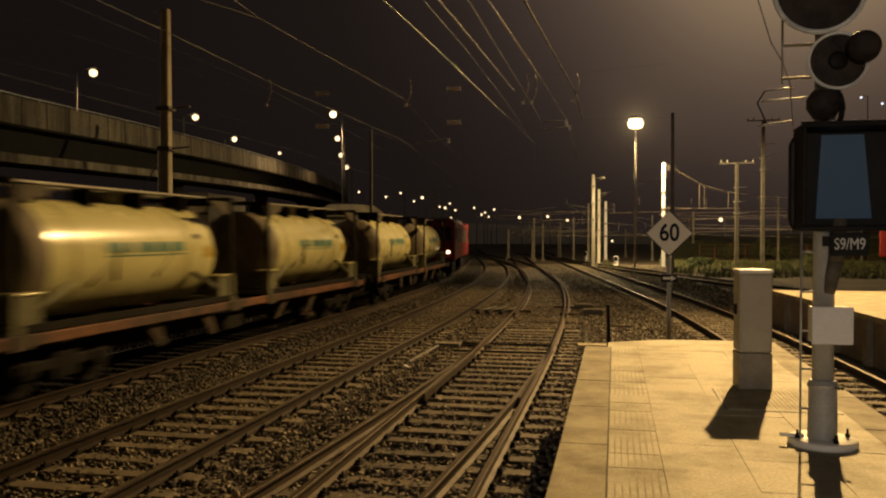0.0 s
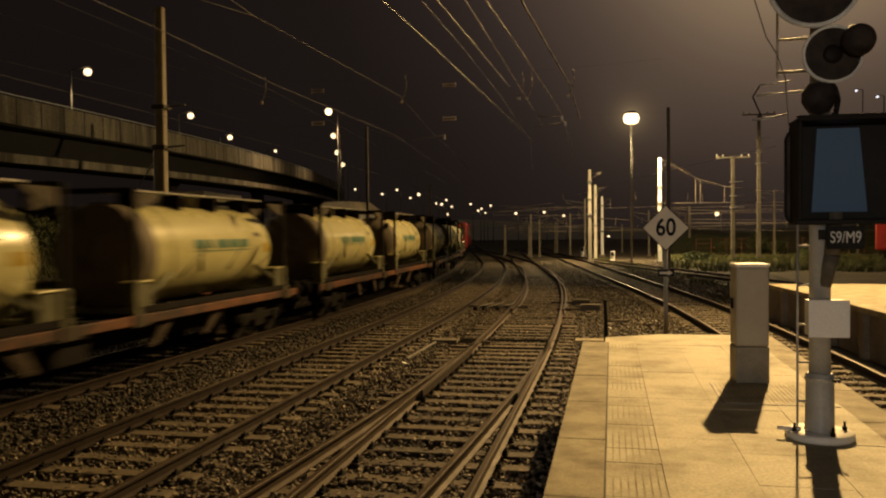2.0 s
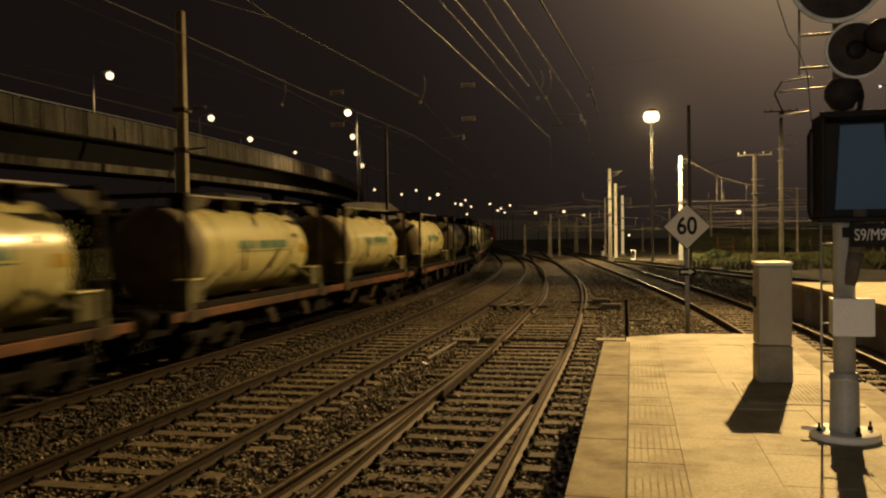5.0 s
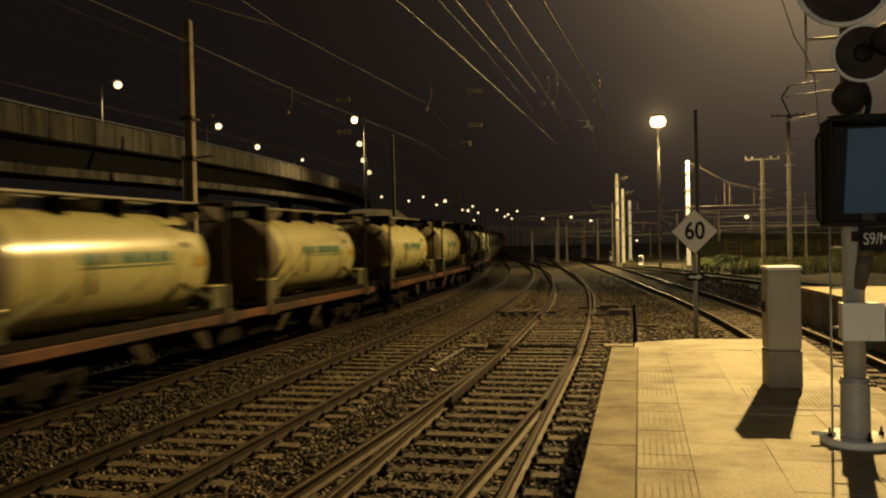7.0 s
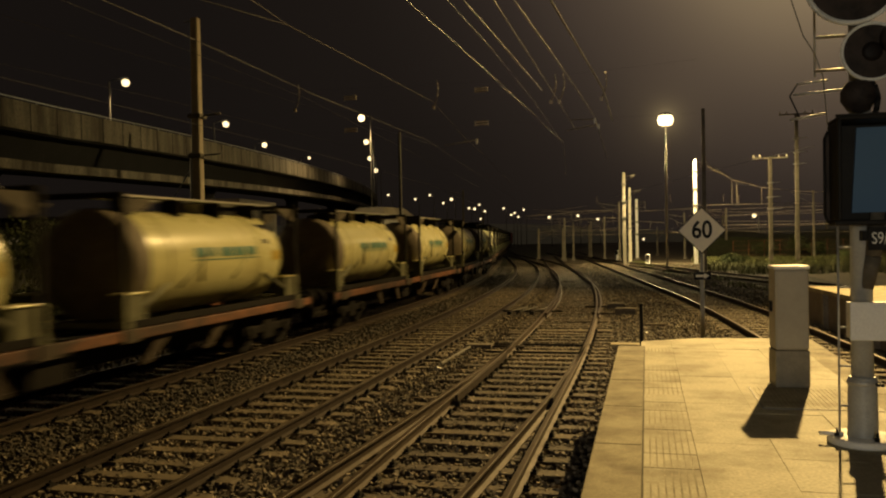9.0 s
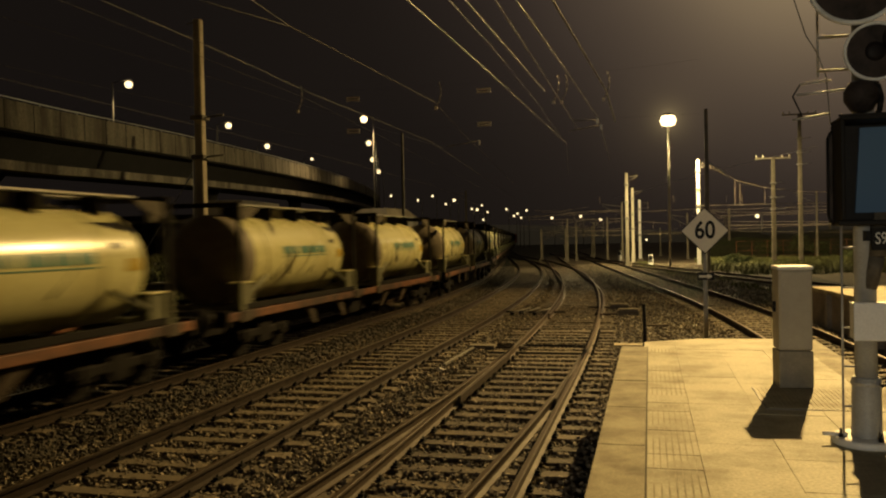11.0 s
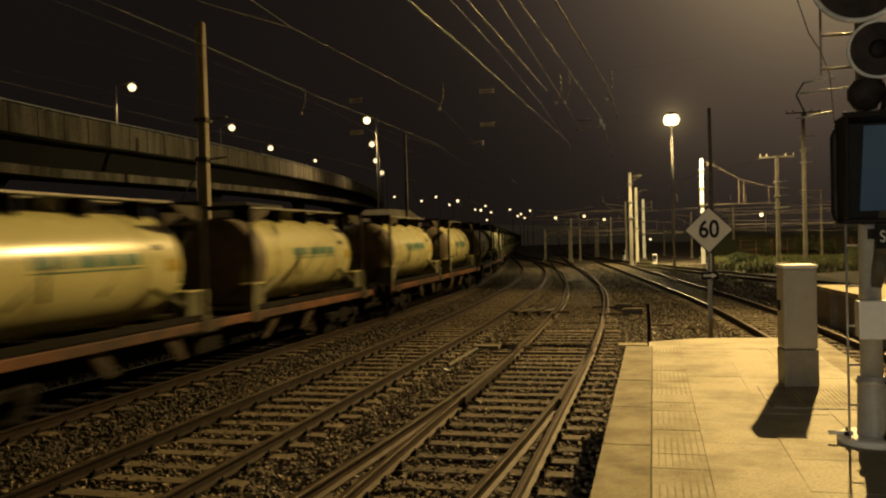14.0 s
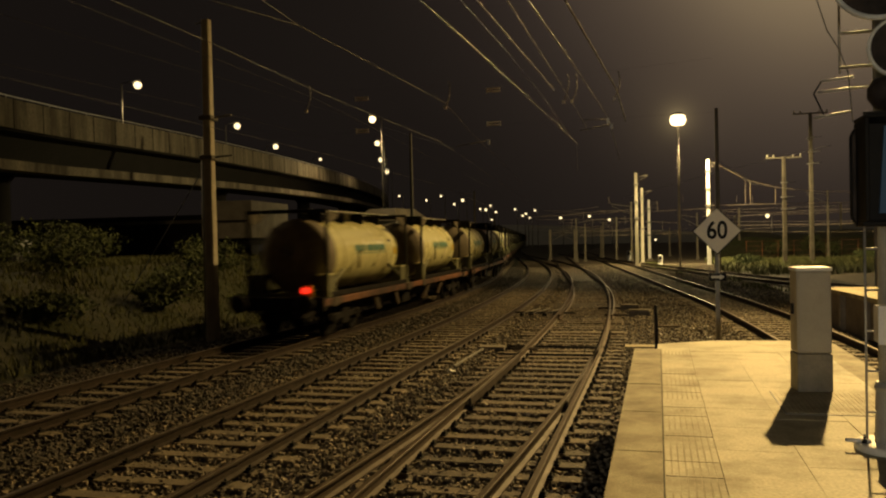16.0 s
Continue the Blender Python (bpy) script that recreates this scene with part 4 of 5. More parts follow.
def via_rise(y):
    return 3.86 * (1 - math.exp(-max(0.0, y - 41) / 125))


def via(deg, inset=0.0, z=0.0):
    a = radians(deg)
    y = VY + (VR - inset) * math.sin(a)
    return (VX + (VR - inset) * math.cos(a), y, z + via_rise(y))


def street_lamp(x, y, z0, z, r, arm, watts=0, glass=None, name_label="street lamp with a glowing head on the viaduct"):
    r *= 0.82
    t = thing("street_lamp", name_label, "street lamp", pose(x, y, 0), "street lamps")
    part("pole", rod((arm[0], arm[1], z0), (arm[0], arm[1], z + 0.1), 0.11, 0.07, seg=8), M_MASTG, t)
    part("arm", rod((arm[0], arm[1], z + 0.1), (0, 0, z + r + 0.06), 0.05, seg=6), M_MASTG, t)
    part("hood", lathe(B(), [(r * 0.7, r * 0.86), (r * 0.5, r * 1.1), (0, r * 1.2)], 12, pose(0, 0, z)), M_MASTG, t)
    part("lamp_glass", lathe(B(), [(0, -r * 0.85), (r * 0.6, -r * 0.6), (r * 0.85, 0), (r * 0.7, r * 0.5), (0, r * 0.84)], 12, pose(0, 0, z)), glass or G_WHITE, t, "glowing lamp")
    if watts:
        spot("street_glow", (x, y, z - r - 0.3), (x + 3.0 * arm[0] / -1.2, y - 2.0, 0.0), watts, (1.0, 0.7, 0.34), 150, 0.3)
    return t


for x, y, z, r, w in ((-43.8, 62.3, 15.7, 0.50, 1800), (-48.4, 88, 15.7, 0.55, 0), (-53.8, 109, 15.7, 0.55, 0), (-55, 128, 15.6, 0.34, 0)):
    street_lamp(x, y, 8.9 + via_rise(y), z, r, (-1.2, -0.6), w)
for x, y, z, r, w in ((-34, 95.5, 16.7, 0.62, 7000), (-42, 120, 16.8, 0.6, 1500), (-50, 144.8, 16.8, 0.62, 0), (-58, 171.7, 16.9, 0.75, 0)):
    street_lamp(x, y, BED_Z, z, r, (1.3, -0.3), w, G_SOD if y < 100 else None)
for x, y, z in ((-48.2, 150, 10.2), (-42.8, 150, 9.2), (-39.9, 150, 9.9), (-37.3, 150, 8.3), (-35.8, 150.5, 9.0)):
    street_lamp(x, y, BED_Z, z, 0.42 if x > -36 else 0.3, (0.8, 0), 0, None, "distant street lamp beyond the tracks")
for x, z in ((-47.5, 9.8), (-46.2, 9.6), (-45.1, 10.8), (-43.3, 8.9), (-44.3, 6.8), (-37.9, 9.5), (-36.1, 7.7), (-34.9, 8.2), (-34.0, 7.1), (-32.3, 9.0), (-25.5, 6.8), (-17.7, 7.0), (-12.6, 6.0), (-0.7, 0.4)):
    street_lamp(x, 220.0 + (x % 3), BED_Z, z, 0.40 if int(x * 10) % 3 else 0.52, (0.7, 0), 0, None, "distant street lamp beyond the station")
for x, y, z in ((32.1, 118, 20.2), (34.7, 118, 19.3)):
    street_lamp(x, y, BED_Z, z, 0.22, (0.8, 0), 0, G_FAR, "distant white street lamp on the hillside")
# unseen lamp added beyond the view's left edge to brighten the bank
street_lamp(-34.6, 30.0, 8.9, 16.7, 0.6, (-1.2, 0), 5000)
street_lamp(18.2, 150, BED_Z, 4.6, 0.5, (0.7, 0), 0, None, "distant white yard lamp")

# ---- viaduct ----
viaduct = thing("viaduct", "curving concrete road viaduct with a pale parapet", "viaduct", kind="structure")
ARC = [(-16 + i * 0.4) for i in range(121)]


def arc_path(inset):
    return [via(a, inset) for a in ARC]


# profiles: side is to the right of the way, which is the outer (track) face
def arc_strip(name, inset, profile, material, label=""):
    ob = part(name, sweep(B(), arc_path(inset), profile), material, viaduct, label)
    for p in ob.data.polygons:
        p.use_smooth = False
    return ob


arc_strip("parapet", 0.0, [(-0.22, 8.9), (0.02, 8.75), (0.04, 8.3), (0.10, 8.3), (0.10, 8.95), (0.06, 9.92), (-0.18, 9.92)], M_VIA, "pale stained concrete parapet")
# deck and girder take the near-black colour that holds the shade
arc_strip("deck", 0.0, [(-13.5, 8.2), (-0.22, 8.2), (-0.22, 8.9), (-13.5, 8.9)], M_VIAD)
arc_strip("girder", 2.2, [(-8.5, 6.7), (0.0, 6.7), (0.5, 8.2), (-8.5, 8.2)], M_VIAD, "box girder with the deck's shade put into its colour")
arc_strip("girder_flange", 1.0, [(-1.2, 6.1), (0.35, 6.1), (0.35, 6.66), (-1.2, 6.69)], M_VIA, "pale lower edge of the girder")
arc_strip("parapet_far", 13.5, [(-0.2, 8.9), (0.2, 8.9), (0.2, 9.9), (-0.2, 9.9)], M_VIA)
arc_strip("handrail", 0.06, [(-0.03, 10.05), (0.03, 10.05), (0.03, 10.11), (-0.03, 10.11)], M_GALV)
for i in range(66):
    x, y, z = via(-1.0 + i * 0.28, 0.06)
    part("rail_post", rod((x, y, z + 9.9), (x, y, z + 10.07), 0.035, seg=6), M_GALV, viaduct)
# open joints between the parapet's panels
for i in range(70):
    deg = 1.2 + i * 0.19
    x, y, z = via(deg, -0.105)
    t = part("panel_joint", boxed(-0.012, 0.012, -0.025, 0.025, 8.31, 9.0), M_VIAD, viaduct)
    t.matrix_basis = pose(x, y, z, 0, 0, deg)
    t = part("panel_joint", boxed(-0.012, 0.012, -0.022, 0.022, 9.0, 9.9), M_VIAD, viaduct)
    t.matrix_basis = pose(x - 0.02, y, z, 0, 0, deg)
# piers coloured as in the deck's shade
for a in (-10, -7.4, -4.8, -2.2, 0.4, 3.0, 5.6, 8.2, 10.8, 13.4, 16.0, 18.6):
    x, y, z = via(a, 5.5)
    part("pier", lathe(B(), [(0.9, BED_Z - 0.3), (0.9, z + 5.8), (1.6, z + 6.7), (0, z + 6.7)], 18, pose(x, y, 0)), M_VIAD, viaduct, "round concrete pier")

# ---- buildings under and beside the viaduct ----
def shed():
    t = thing("trackside_building", "low pale building with a lit hipped roof beyond the train", "building", pose(-29.0, 82, BED_Z, 0, 0, -8))
    part("wall", boxed(-2.3, 2.3, 0, 8, 0, 4.9), M_HOUSE, t)
    bm = B()
    lo = [bm.verts.new(p) for p in ((-2.7, -0.4, 4.9), (2.7, -0.4, 4.9), (2.7, 8.4, 4.9), (-2.7, 8.4, 4.9))]
    hi = [bm.verts.new(p) for p in ((-1.5, 1.4, 6.25), (1.5, 1.4, 6.25), (1.5, 6.6, 6.25), (-1.5, 6.6, 6.25))]
    bm.faces.new(lo[::-1])
    bm.faces.new(hi)
    for i in range(4):
        bm.faces.new((lo[i], lo[(i + 1) % 4], hi[(i + 1) % 4], hi[i]))
    part("roof", bm, M_ROOF, t)
    for x in (-1.4, 0.1, 1.5):
        w = part("window", boxed(x - 0.5, x + 0.5, -0.06, -0.005, 1.4, 2.8), M_WHITEP, t)
        part("pane", boxed(x - 0.43, x + 0.43, -0.075, -0.06, 1.47, 2.73), M_WIN, w)
    return t


shed()
trailer = thing("parked_trailer", "grey box trailer parked in the dark under the viaduct", "trailer", pose(-25.4, 45, 1.0, 0, 0, 6))
part("body", boxed(-1.6, 1.6, -0.5, 6.0, 1.0, 3.3, bevel=0.05), M_MASTF, trailer)
part("chassis", boxed(-1.3, 1.3, -0.3, 5.8, 0.6, 1.0), M_BOGIE, trailer)
part("rear_band", boxed(-1.6, 1.6, -0.53, -0.5, 2.0, 2.12), M_BOGIE, trailer)
for x in (-1.1, 1.1):
    for y in (0.6, 4.8):
        part("wheel", rod((x - 0.15, y, 0.5), (x + 0.15, y, 0.5), 0.5, seg=18), M_BLACK, trailer)
van = thing("white_cabin", "small pale cabin on the bank", "cabin", pose(-41.4, 45, 0.75))
part("body", boxed(-0.9, 0.9, -0.7, 0.7, 0, 1.4, bevel=0.04), M_WHITEP, van)
part("roof", boxed(-1.0, 1.0, -0.8, 0.8, 1.4, 1.5, bevel=0.02), M_GALV, van)
wall = thing("retaining_wall", "dark concrete wall under the viaduct", "wall", kind="structure")
# wall coloured as in the deck's shade
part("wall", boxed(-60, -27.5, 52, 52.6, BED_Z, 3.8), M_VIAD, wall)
part("rail", boxed(-60, -27.5, 51.9, 52.0, 3.2, 3.45), M_VIA, wall)

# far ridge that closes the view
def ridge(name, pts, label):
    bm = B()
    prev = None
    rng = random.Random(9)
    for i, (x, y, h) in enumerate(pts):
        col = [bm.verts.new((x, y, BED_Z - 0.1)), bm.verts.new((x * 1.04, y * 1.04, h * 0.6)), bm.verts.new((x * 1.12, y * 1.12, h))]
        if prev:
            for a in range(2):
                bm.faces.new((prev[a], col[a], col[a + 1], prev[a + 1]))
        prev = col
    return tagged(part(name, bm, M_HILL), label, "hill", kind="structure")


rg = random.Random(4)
ridge("far_hill", [(300 * math.cos(radians(a)), 300 * math.sin(radians(a)), 5.5 + 2.5 * math.sin(a * 0.13) + rg.uniform(-1, 1)) for a in range(0, 181, 3)], "dark hill closing the horizon, its haze put in as a glow")

# ---- weeds ----
def blades(name, count, seed, where, material, label, hmin, hmax, width):
    rng = random.Random(seed)
    verts, faces = [], []
    for _ in range(count):
        p = where(rng)
        if p is None:
            continue
        x, y, z = p
        h, a, lean = rng.uniform(hmin, hmax), rng.uniform(0, 6.283), rng.uniform(0.2, 1.1)
        c, s = math.cos(a), math.sin(a)
        w = width * rng.uniform(0.6, 1.3)
        k = len(verts)
        verts += [(x - s * w, y + c * w, z), (x + s * w, y - c * w, z), (x + c * lean * h * 0.4 + s * w * 0.7, y + s * lean * h * 0.4 - c * w * 0.7, z + h * 0.6), (x + c * lean * h * 0.4 - s * w * 0.7, y + s * lean * h * 0.4 + c * w * 0.7, z + h * 0.6), (x + c * lean * h, y + s * lean * h, z + h)]
        faces += [(k, k + 1, k + 2, k + 3), (k + 3, k + 2, k + 4)]
    stuff_mesh(name, verts, faces, material, label, "grass")


def on_bank(rng):
    y = rng.uniform(4, 40)
    x = -13.9 - rng.random() ** 1.2 * 14
    lift = min(1.0, max(0.0, (-14.4 - x) / 6.0)) * 2.1
    return x, y, BED_Z - 0.08 + lift


def on_yard(rng):
    y = rng.uniform(58, 88)
    x = rng.uniform(4.5, 34)
    if noise.noise(Vector((x * 0.3, y * 0.3, 0))) < -0.12:
        return None
    return x, y, BED_Z - 0.03


def between(rng):
    y = rng.uniform(40, 85)
    x = track_right(y) + rng.uniform(2.4, 4.6)
    if noise.noise(Vector((x * 0.5, y * 0.2, 3))) < 0.05:
        return None
    return x, y, BED_Z - 0.03


blades("bank_grass", 26000, 1, on_bank, M_GRASS, "rank dark green grass on the bank", 0.08, 0.34, 0.022)
blades("yard_grass", 30000, 2, on_yard, M_GRASS, "yellow-green weeds under the yard lamps", 0.25, 0.7, 0.035)
blades("track_grass", 2500, 7, between, M_GRASS, "thin weeds between the far tracks", 0.1, 0.3, 0.03)


def bush(x, y, z, r, h, seed, label):
    rng = random.Random(seed)
    t = thing("bush", label, "bush", pose(x, y, z), "bushes")
    bm = B()
    for _ in range(5):
        a = rng.uniform(0, 6.28)
        tube(bm, (0, 0, 0), (r * 0.5 * math.cos(a), r * 0.5 * math.sin(a), h * 0.6), 0.035, 0.012, seg=5)
    part("stems", bm, M_WOOD, t)
    verts, faces = [], []
    for _ in range(1300):
        u = Vector((rng.gauss(0, 1), rng.gauss(0, 1), rng.gauss(0, 1))).normalized() * (rng.random() ** 0.4)
        k = 0.75 + 0.45 * noise.noise(Vector((u.x * 1.7 + seed, u.y * 1.7, u.z * 1.7)))
        p = Vector((u.x * r * k, u.y * r * k, h * 0.5 + u.z * h * 0.5 * k))
        d = Vector((rng.gauss(0, 1), rng.gauss(0, 1), rng.gauss(0, 1))).normalized() * rng.uniform(0.05, 0.11)
        e2 = d.cross(Vector((rng.gauss(0, 1), rng.gauss(0, 1), rng.gauss(0, 1)))).normalized() * 0.05
        i = len(verts)
        verts += [tuple(p - d), tuple(p + e2), tuple(p + d), tuple(p - e2)]
        faces.append((i, i + 1, i + 2, i + 3))
    stuff_mesh("foliage", verts, faces, M_BUSH, "", "", t)
    return t


for i, (x, y, z, r, h) in enumerate(((-17.5, 16, -0.2, 1.6, 1.5), (-20.5, 20, 0.8, 2.0, 1.8), (-16.2, 24, -0.5, 1.4, 1.3), (-23, 27, 0.9, 2.2, 2.0), (-18.5, 31, 0.2, 1.8, 1.7), (-26, 22, 0.9, 2.2, 1.7), (-15.6, 12.5, -0.8, 1.2, 0.9), (-16.8, 19.5, -0.5, 1.5, 1.1), (-19, 13.5, 0.4, 1.7, 1.4), (-22, 16, 0.9, 1.9, 1.5), (-17.6, 27.5, -0.2, 1.6, 1.2), (-20.6, 24.5, 0.6, 1.8, 1.6), (-24.5, 31, 0.9, 2.2, 1.9), (-15.4, 29, -0.9, 1.1, 0.8), (-28, 29, 0.9, 2.4, 2.0), (-21, 35, 0.6, 2.0, 1.7), (6.6, 70, -1.1, 1.0, 1.3), (8.4, 77, -1.1, 1.2, 0.8), (19, 84, -1.1, 1.8, 1.2), (13, 98, -1.1, 1.8, 2.2), (16.5, 99, -1.1, 1.5, 3.0), (18.4, 98, -1.1, 1.7, 2.0), (24, 98, -1.1, 2.0, 2.4), (29, 97, -1.1, 1.8, 1.8))):
    bush(x, y, z, r, h, 20 + i, "dark straggling bush on the bank" if x < 0 else "weedy bush lit yellow by the yard lamps")

# fence and parked red train at the far right
fence = thing("yard_fence", "rusty wire fence along the far yard", "fence", kind="structure")
for i in range(26):
    part("fence_post", rod((9 + i * 1.6, 92 + i * 0.25, BED_Z - 0.05), (9 + i * 1.6, 92 + i * 0.25, 0.9), 0.04, seg=6), M_SILL, fence)
for z in (-0.7, -0.2, 0.3, 0.8):
    part("fence_wire", rod((9, 92, z), (49, 98.25, z), 0.014, seg=5), M_SILL, fence)
bankr = thing("earth_bank", "brown earth bank behind the yard fence", "bank", kind="structure")
bm = B()
cols = []
for i in range(90):
    x = 6 + i
    h = 1.5 + 2.0 * (i / 89) + 0.7 * noise.noise(Vector((i * 0.13, 0, 0))) + 0.35 * noise.noise(Vector((i * 0.5, 4, 0)))
    cols.append([bm.verts.new((x, 100 + i * 0.1, BED_Z - 0.1)), bm.verts.new((x, 104 + i * 0.1 + noise.noise(Vector((i * 0.3, 9, 0))), h * 0.6)), bm.verts.new((x, 112 + i * 0.1, h))])
for a, b in zip(cols, cols[1:]):
    for k in range(2):
        bm.faces.new((a[k], b[k], b[k + 1], a[k + 1]))
part("slope", bm, M_EARTH, bankr)


def red_carriage(x, y, turn):
    t = thing("red_carriage", "red railway carriage parked in the yard", "carriage", pose(x, y, RAIL_Z, 0, 0, turn))
    part("body", boxed(-1.4, 1.4, 0, 18, 0.9, 3.2, bevel=0.18), M_RED, t)
    part("roof", boxed(-1.3, 1.3, 0.1, 17.9, 3.16, 3.5, bevel=0.14), M_GREYL, t)
    for i in range(7):
        for s in (-1, 1):
            part("window", boxed(s * 1.405 - 0.01, s * 1.405 + 0.01, 1.2 + i * 2.4, 2.4 + i * 2.4, 1.9, 2.75), M_WIN, t)
    part("end_window", boxed(-0.35, 0.35, -0.02, 0.02, 1.9, 2.8), M_WIN, t)
    for y0 in (2.6, 15.2):
        part("bogie", boxed(-1.1, 1.1, y0 - 1.3, y0 + 1.3, 0.25, 0.85, bevel=0.08), M_BOGIE, t)
        for k in (-0.95, 0.95):
            for s in (-0.83, 0.83):
                part("wheel", rod((s - 0.07, y0 + k, 0.46), (s + 0.07, y0 + k, 0.46), 0.46, seg=18), M_BOGIE, t)
    return t


red_carriage(21.8, 70, -32)

# ---- overhead line ----
W = "thin sodium-lit overhead line wire"
HS = 24.0


def catenary(pts, r, label=W, m=None):
    wire_curve("overhead_wire", pts, r, m or M_WIRE, label, "wire", "overhead wires")


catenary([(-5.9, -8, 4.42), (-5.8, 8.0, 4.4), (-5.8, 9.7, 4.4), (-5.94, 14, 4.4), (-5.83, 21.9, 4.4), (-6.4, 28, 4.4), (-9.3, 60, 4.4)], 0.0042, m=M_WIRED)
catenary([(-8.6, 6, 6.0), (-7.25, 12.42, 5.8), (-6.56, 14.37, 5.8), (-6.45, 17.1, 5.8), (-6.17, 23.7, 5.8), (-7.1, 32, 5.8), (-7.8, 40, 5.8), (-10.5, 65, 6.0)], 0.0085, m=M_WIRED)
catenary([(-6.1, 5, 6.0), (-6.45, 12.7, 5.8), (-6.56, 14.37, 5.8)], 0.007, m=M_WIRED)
catenary([(-3.0, -6, 4.4), (-2.6, 9.0, 4.4), (-2.53, 11.2, 4.4), (-2.37, 18.9, 4.4), (-2.3, 24, 4.42), (-3.4, 36, 4.4)], 0.006)
catenary([(-3.2, 4, 5.7), (-3.11, 13.0, 5.6), (-3.05, 17.1, 5.6), (-3.1, 24, 5.6), (-3.3, 32, 5.6)], 0.006)
catenary([(-3.2, 4, 6.0), (-3.0, 13.95, 5.8), (-2.79, 22.94, 5.8)], 0.0125)
catenary([(-2.48, 4, 6.0), (-2.51, 13.93, 5.8), (-2.53, 23.5, 5.8), (-2.6, 32, 5.8)], 0.014)
catenary([(-2.5, 4, 6.0), (-2.16, 14.3, 5.8), (-1.94, 20.0, 5.8), (-1.67, 29, 5.8), (-2.0, 45, 5.8)], 0.016)
catenary([(-2.0, 4, 6.0), (-1.55, 14.4, 5.8), (-1.12, 23.4, 5.8), (-1.12, 30.0, 5.8)], 0.022)
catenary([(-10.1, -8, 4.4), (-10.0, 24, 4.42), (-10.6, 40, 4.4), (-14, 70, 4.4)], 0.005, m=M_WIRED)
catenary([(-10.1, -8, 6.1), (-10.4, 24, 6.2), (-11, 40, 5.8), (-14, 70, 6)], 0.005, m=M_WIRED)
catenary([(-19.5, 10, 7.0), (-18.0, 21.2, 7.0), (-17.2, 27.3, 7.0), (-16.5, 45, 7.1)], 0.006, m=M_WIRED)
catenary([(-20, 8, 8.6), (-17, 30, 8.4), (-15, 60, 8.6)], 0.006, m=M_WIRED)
# headspan ropes across the tracks, with insulators and hooked drop arms
for z, sag in ((6.35, 0.25), (5.08, 0.0)):
    catenary([(-12.6 + i * 1.406, HS - (0.0 if i else 2.6), z + sag * ((i - 5) / 5) ** 2) for i in range(11)], 0.0016, "thin dark headspan rope across the tracks", M_WIRED)
for x in (-8.88, -4.73):
    for z in (6.11, 5.11):
        t = thing("line_insulator", "double porcelain rod insulator in the headspan", "insulator", pose(x, HS - 0.05, z), "line insulators")
        for k in (-0.04, 0.04):
            bm = B()
            lathe(bm, [(0.0, -0.22), (0.022, -0.21), (0.022, 0.21), (0, 0.22)], 10, pose(0, 0, k, 0, 90, 0))
            part("rod", bm, M_INS, t)
        for k in (-0.19, 0.19):
            part("end_plate", boxed(k - 0.015, k + 0.015, -0.02, 0.02, -0.07, 0.07), M_GALV, t)
for x, z in ((-10.55, 6.2), (-6.05, 6.05), (-2.52, 6.0), (-2.28, 6.0), (-1.08, 6.0)):
    t = thing("drop_arm", "curved steel drop arm hanging from the headspan", "drop arm", pose(x, HS - 0.2, z), "drop arms")
    bm = B()
    arc = [(0.0, 0, 0.38), (0.035, 0, 0.2), (0.03, 0, 0.0), (-0.02, 0, -0.2), (-0.12, 0, -0.38)]
    for a, b in zip(arc, arc[1:]):
        tube(bm, a, b, 0.016, seg=7)
    part("arm", bm, M_MASTG, t)
    part("clamp", boxed(-0.16, -0.08, -0.04, 0.04, -0.44, -0.36), M_INS, t)
for (x0, z0), (x1, z1) in (((-2.2, 4.78), (-1.3, 4.9)), ((-2.1, 5.08), (-1.4, 5.06)), ((-5.9, 4.5), (-4.9, 4.62))):
    t = thing("steady_arm", "thin steel steady arm holding the contact wire", "steady arm", pose(0, HS, 0), "steady arms")
    part("tube", rod((x0, 0, z0), (x1, 0, z1), 0.016, seg=8), M_MASTG, t)
    part("clip", boxed(x1 - 0.03, x1 + 0.03, -0.03, 0.03, z1 - 0.12, z1 + 0.02), M_GALV, t)
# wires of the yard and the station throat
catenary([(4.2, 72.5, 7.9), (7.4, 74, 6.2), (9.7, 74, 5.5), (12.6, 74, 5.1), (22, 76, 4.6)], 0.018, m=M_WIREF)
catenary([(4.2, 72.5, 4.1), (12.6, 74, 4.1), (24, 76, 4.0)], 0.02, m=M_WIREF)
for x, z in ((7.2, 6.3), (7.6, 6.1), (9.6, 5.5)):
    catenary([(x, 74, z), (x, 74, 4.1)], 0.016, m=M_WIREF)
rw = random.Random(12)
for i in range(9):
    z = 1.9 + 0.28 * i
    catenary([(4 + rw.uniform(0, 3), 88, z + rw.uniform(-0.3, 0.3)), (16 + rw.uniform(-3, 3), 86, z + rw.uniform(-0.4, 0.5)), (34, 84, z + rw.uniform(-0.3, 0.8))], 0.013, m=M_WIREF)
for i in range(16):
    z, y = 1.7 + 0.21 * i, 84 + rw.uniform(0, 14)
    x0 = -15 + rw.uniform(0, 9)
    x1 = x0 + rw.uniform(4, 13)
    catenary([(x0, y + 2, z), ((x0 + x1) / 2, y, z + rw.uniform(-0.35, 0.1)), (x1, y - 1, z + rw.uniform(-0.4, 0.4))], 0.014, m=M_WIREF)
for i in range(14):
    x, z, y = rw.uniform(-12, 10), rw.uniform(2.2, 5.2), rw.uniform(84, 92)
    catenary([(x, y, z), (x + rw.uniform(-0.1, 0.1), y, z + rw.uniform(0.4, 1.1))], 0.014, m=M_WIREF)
catenary([(5.6, 30, 4.6), (2.9, 38, 4.5), (-2.5, 62, 4.5)], 0.008)
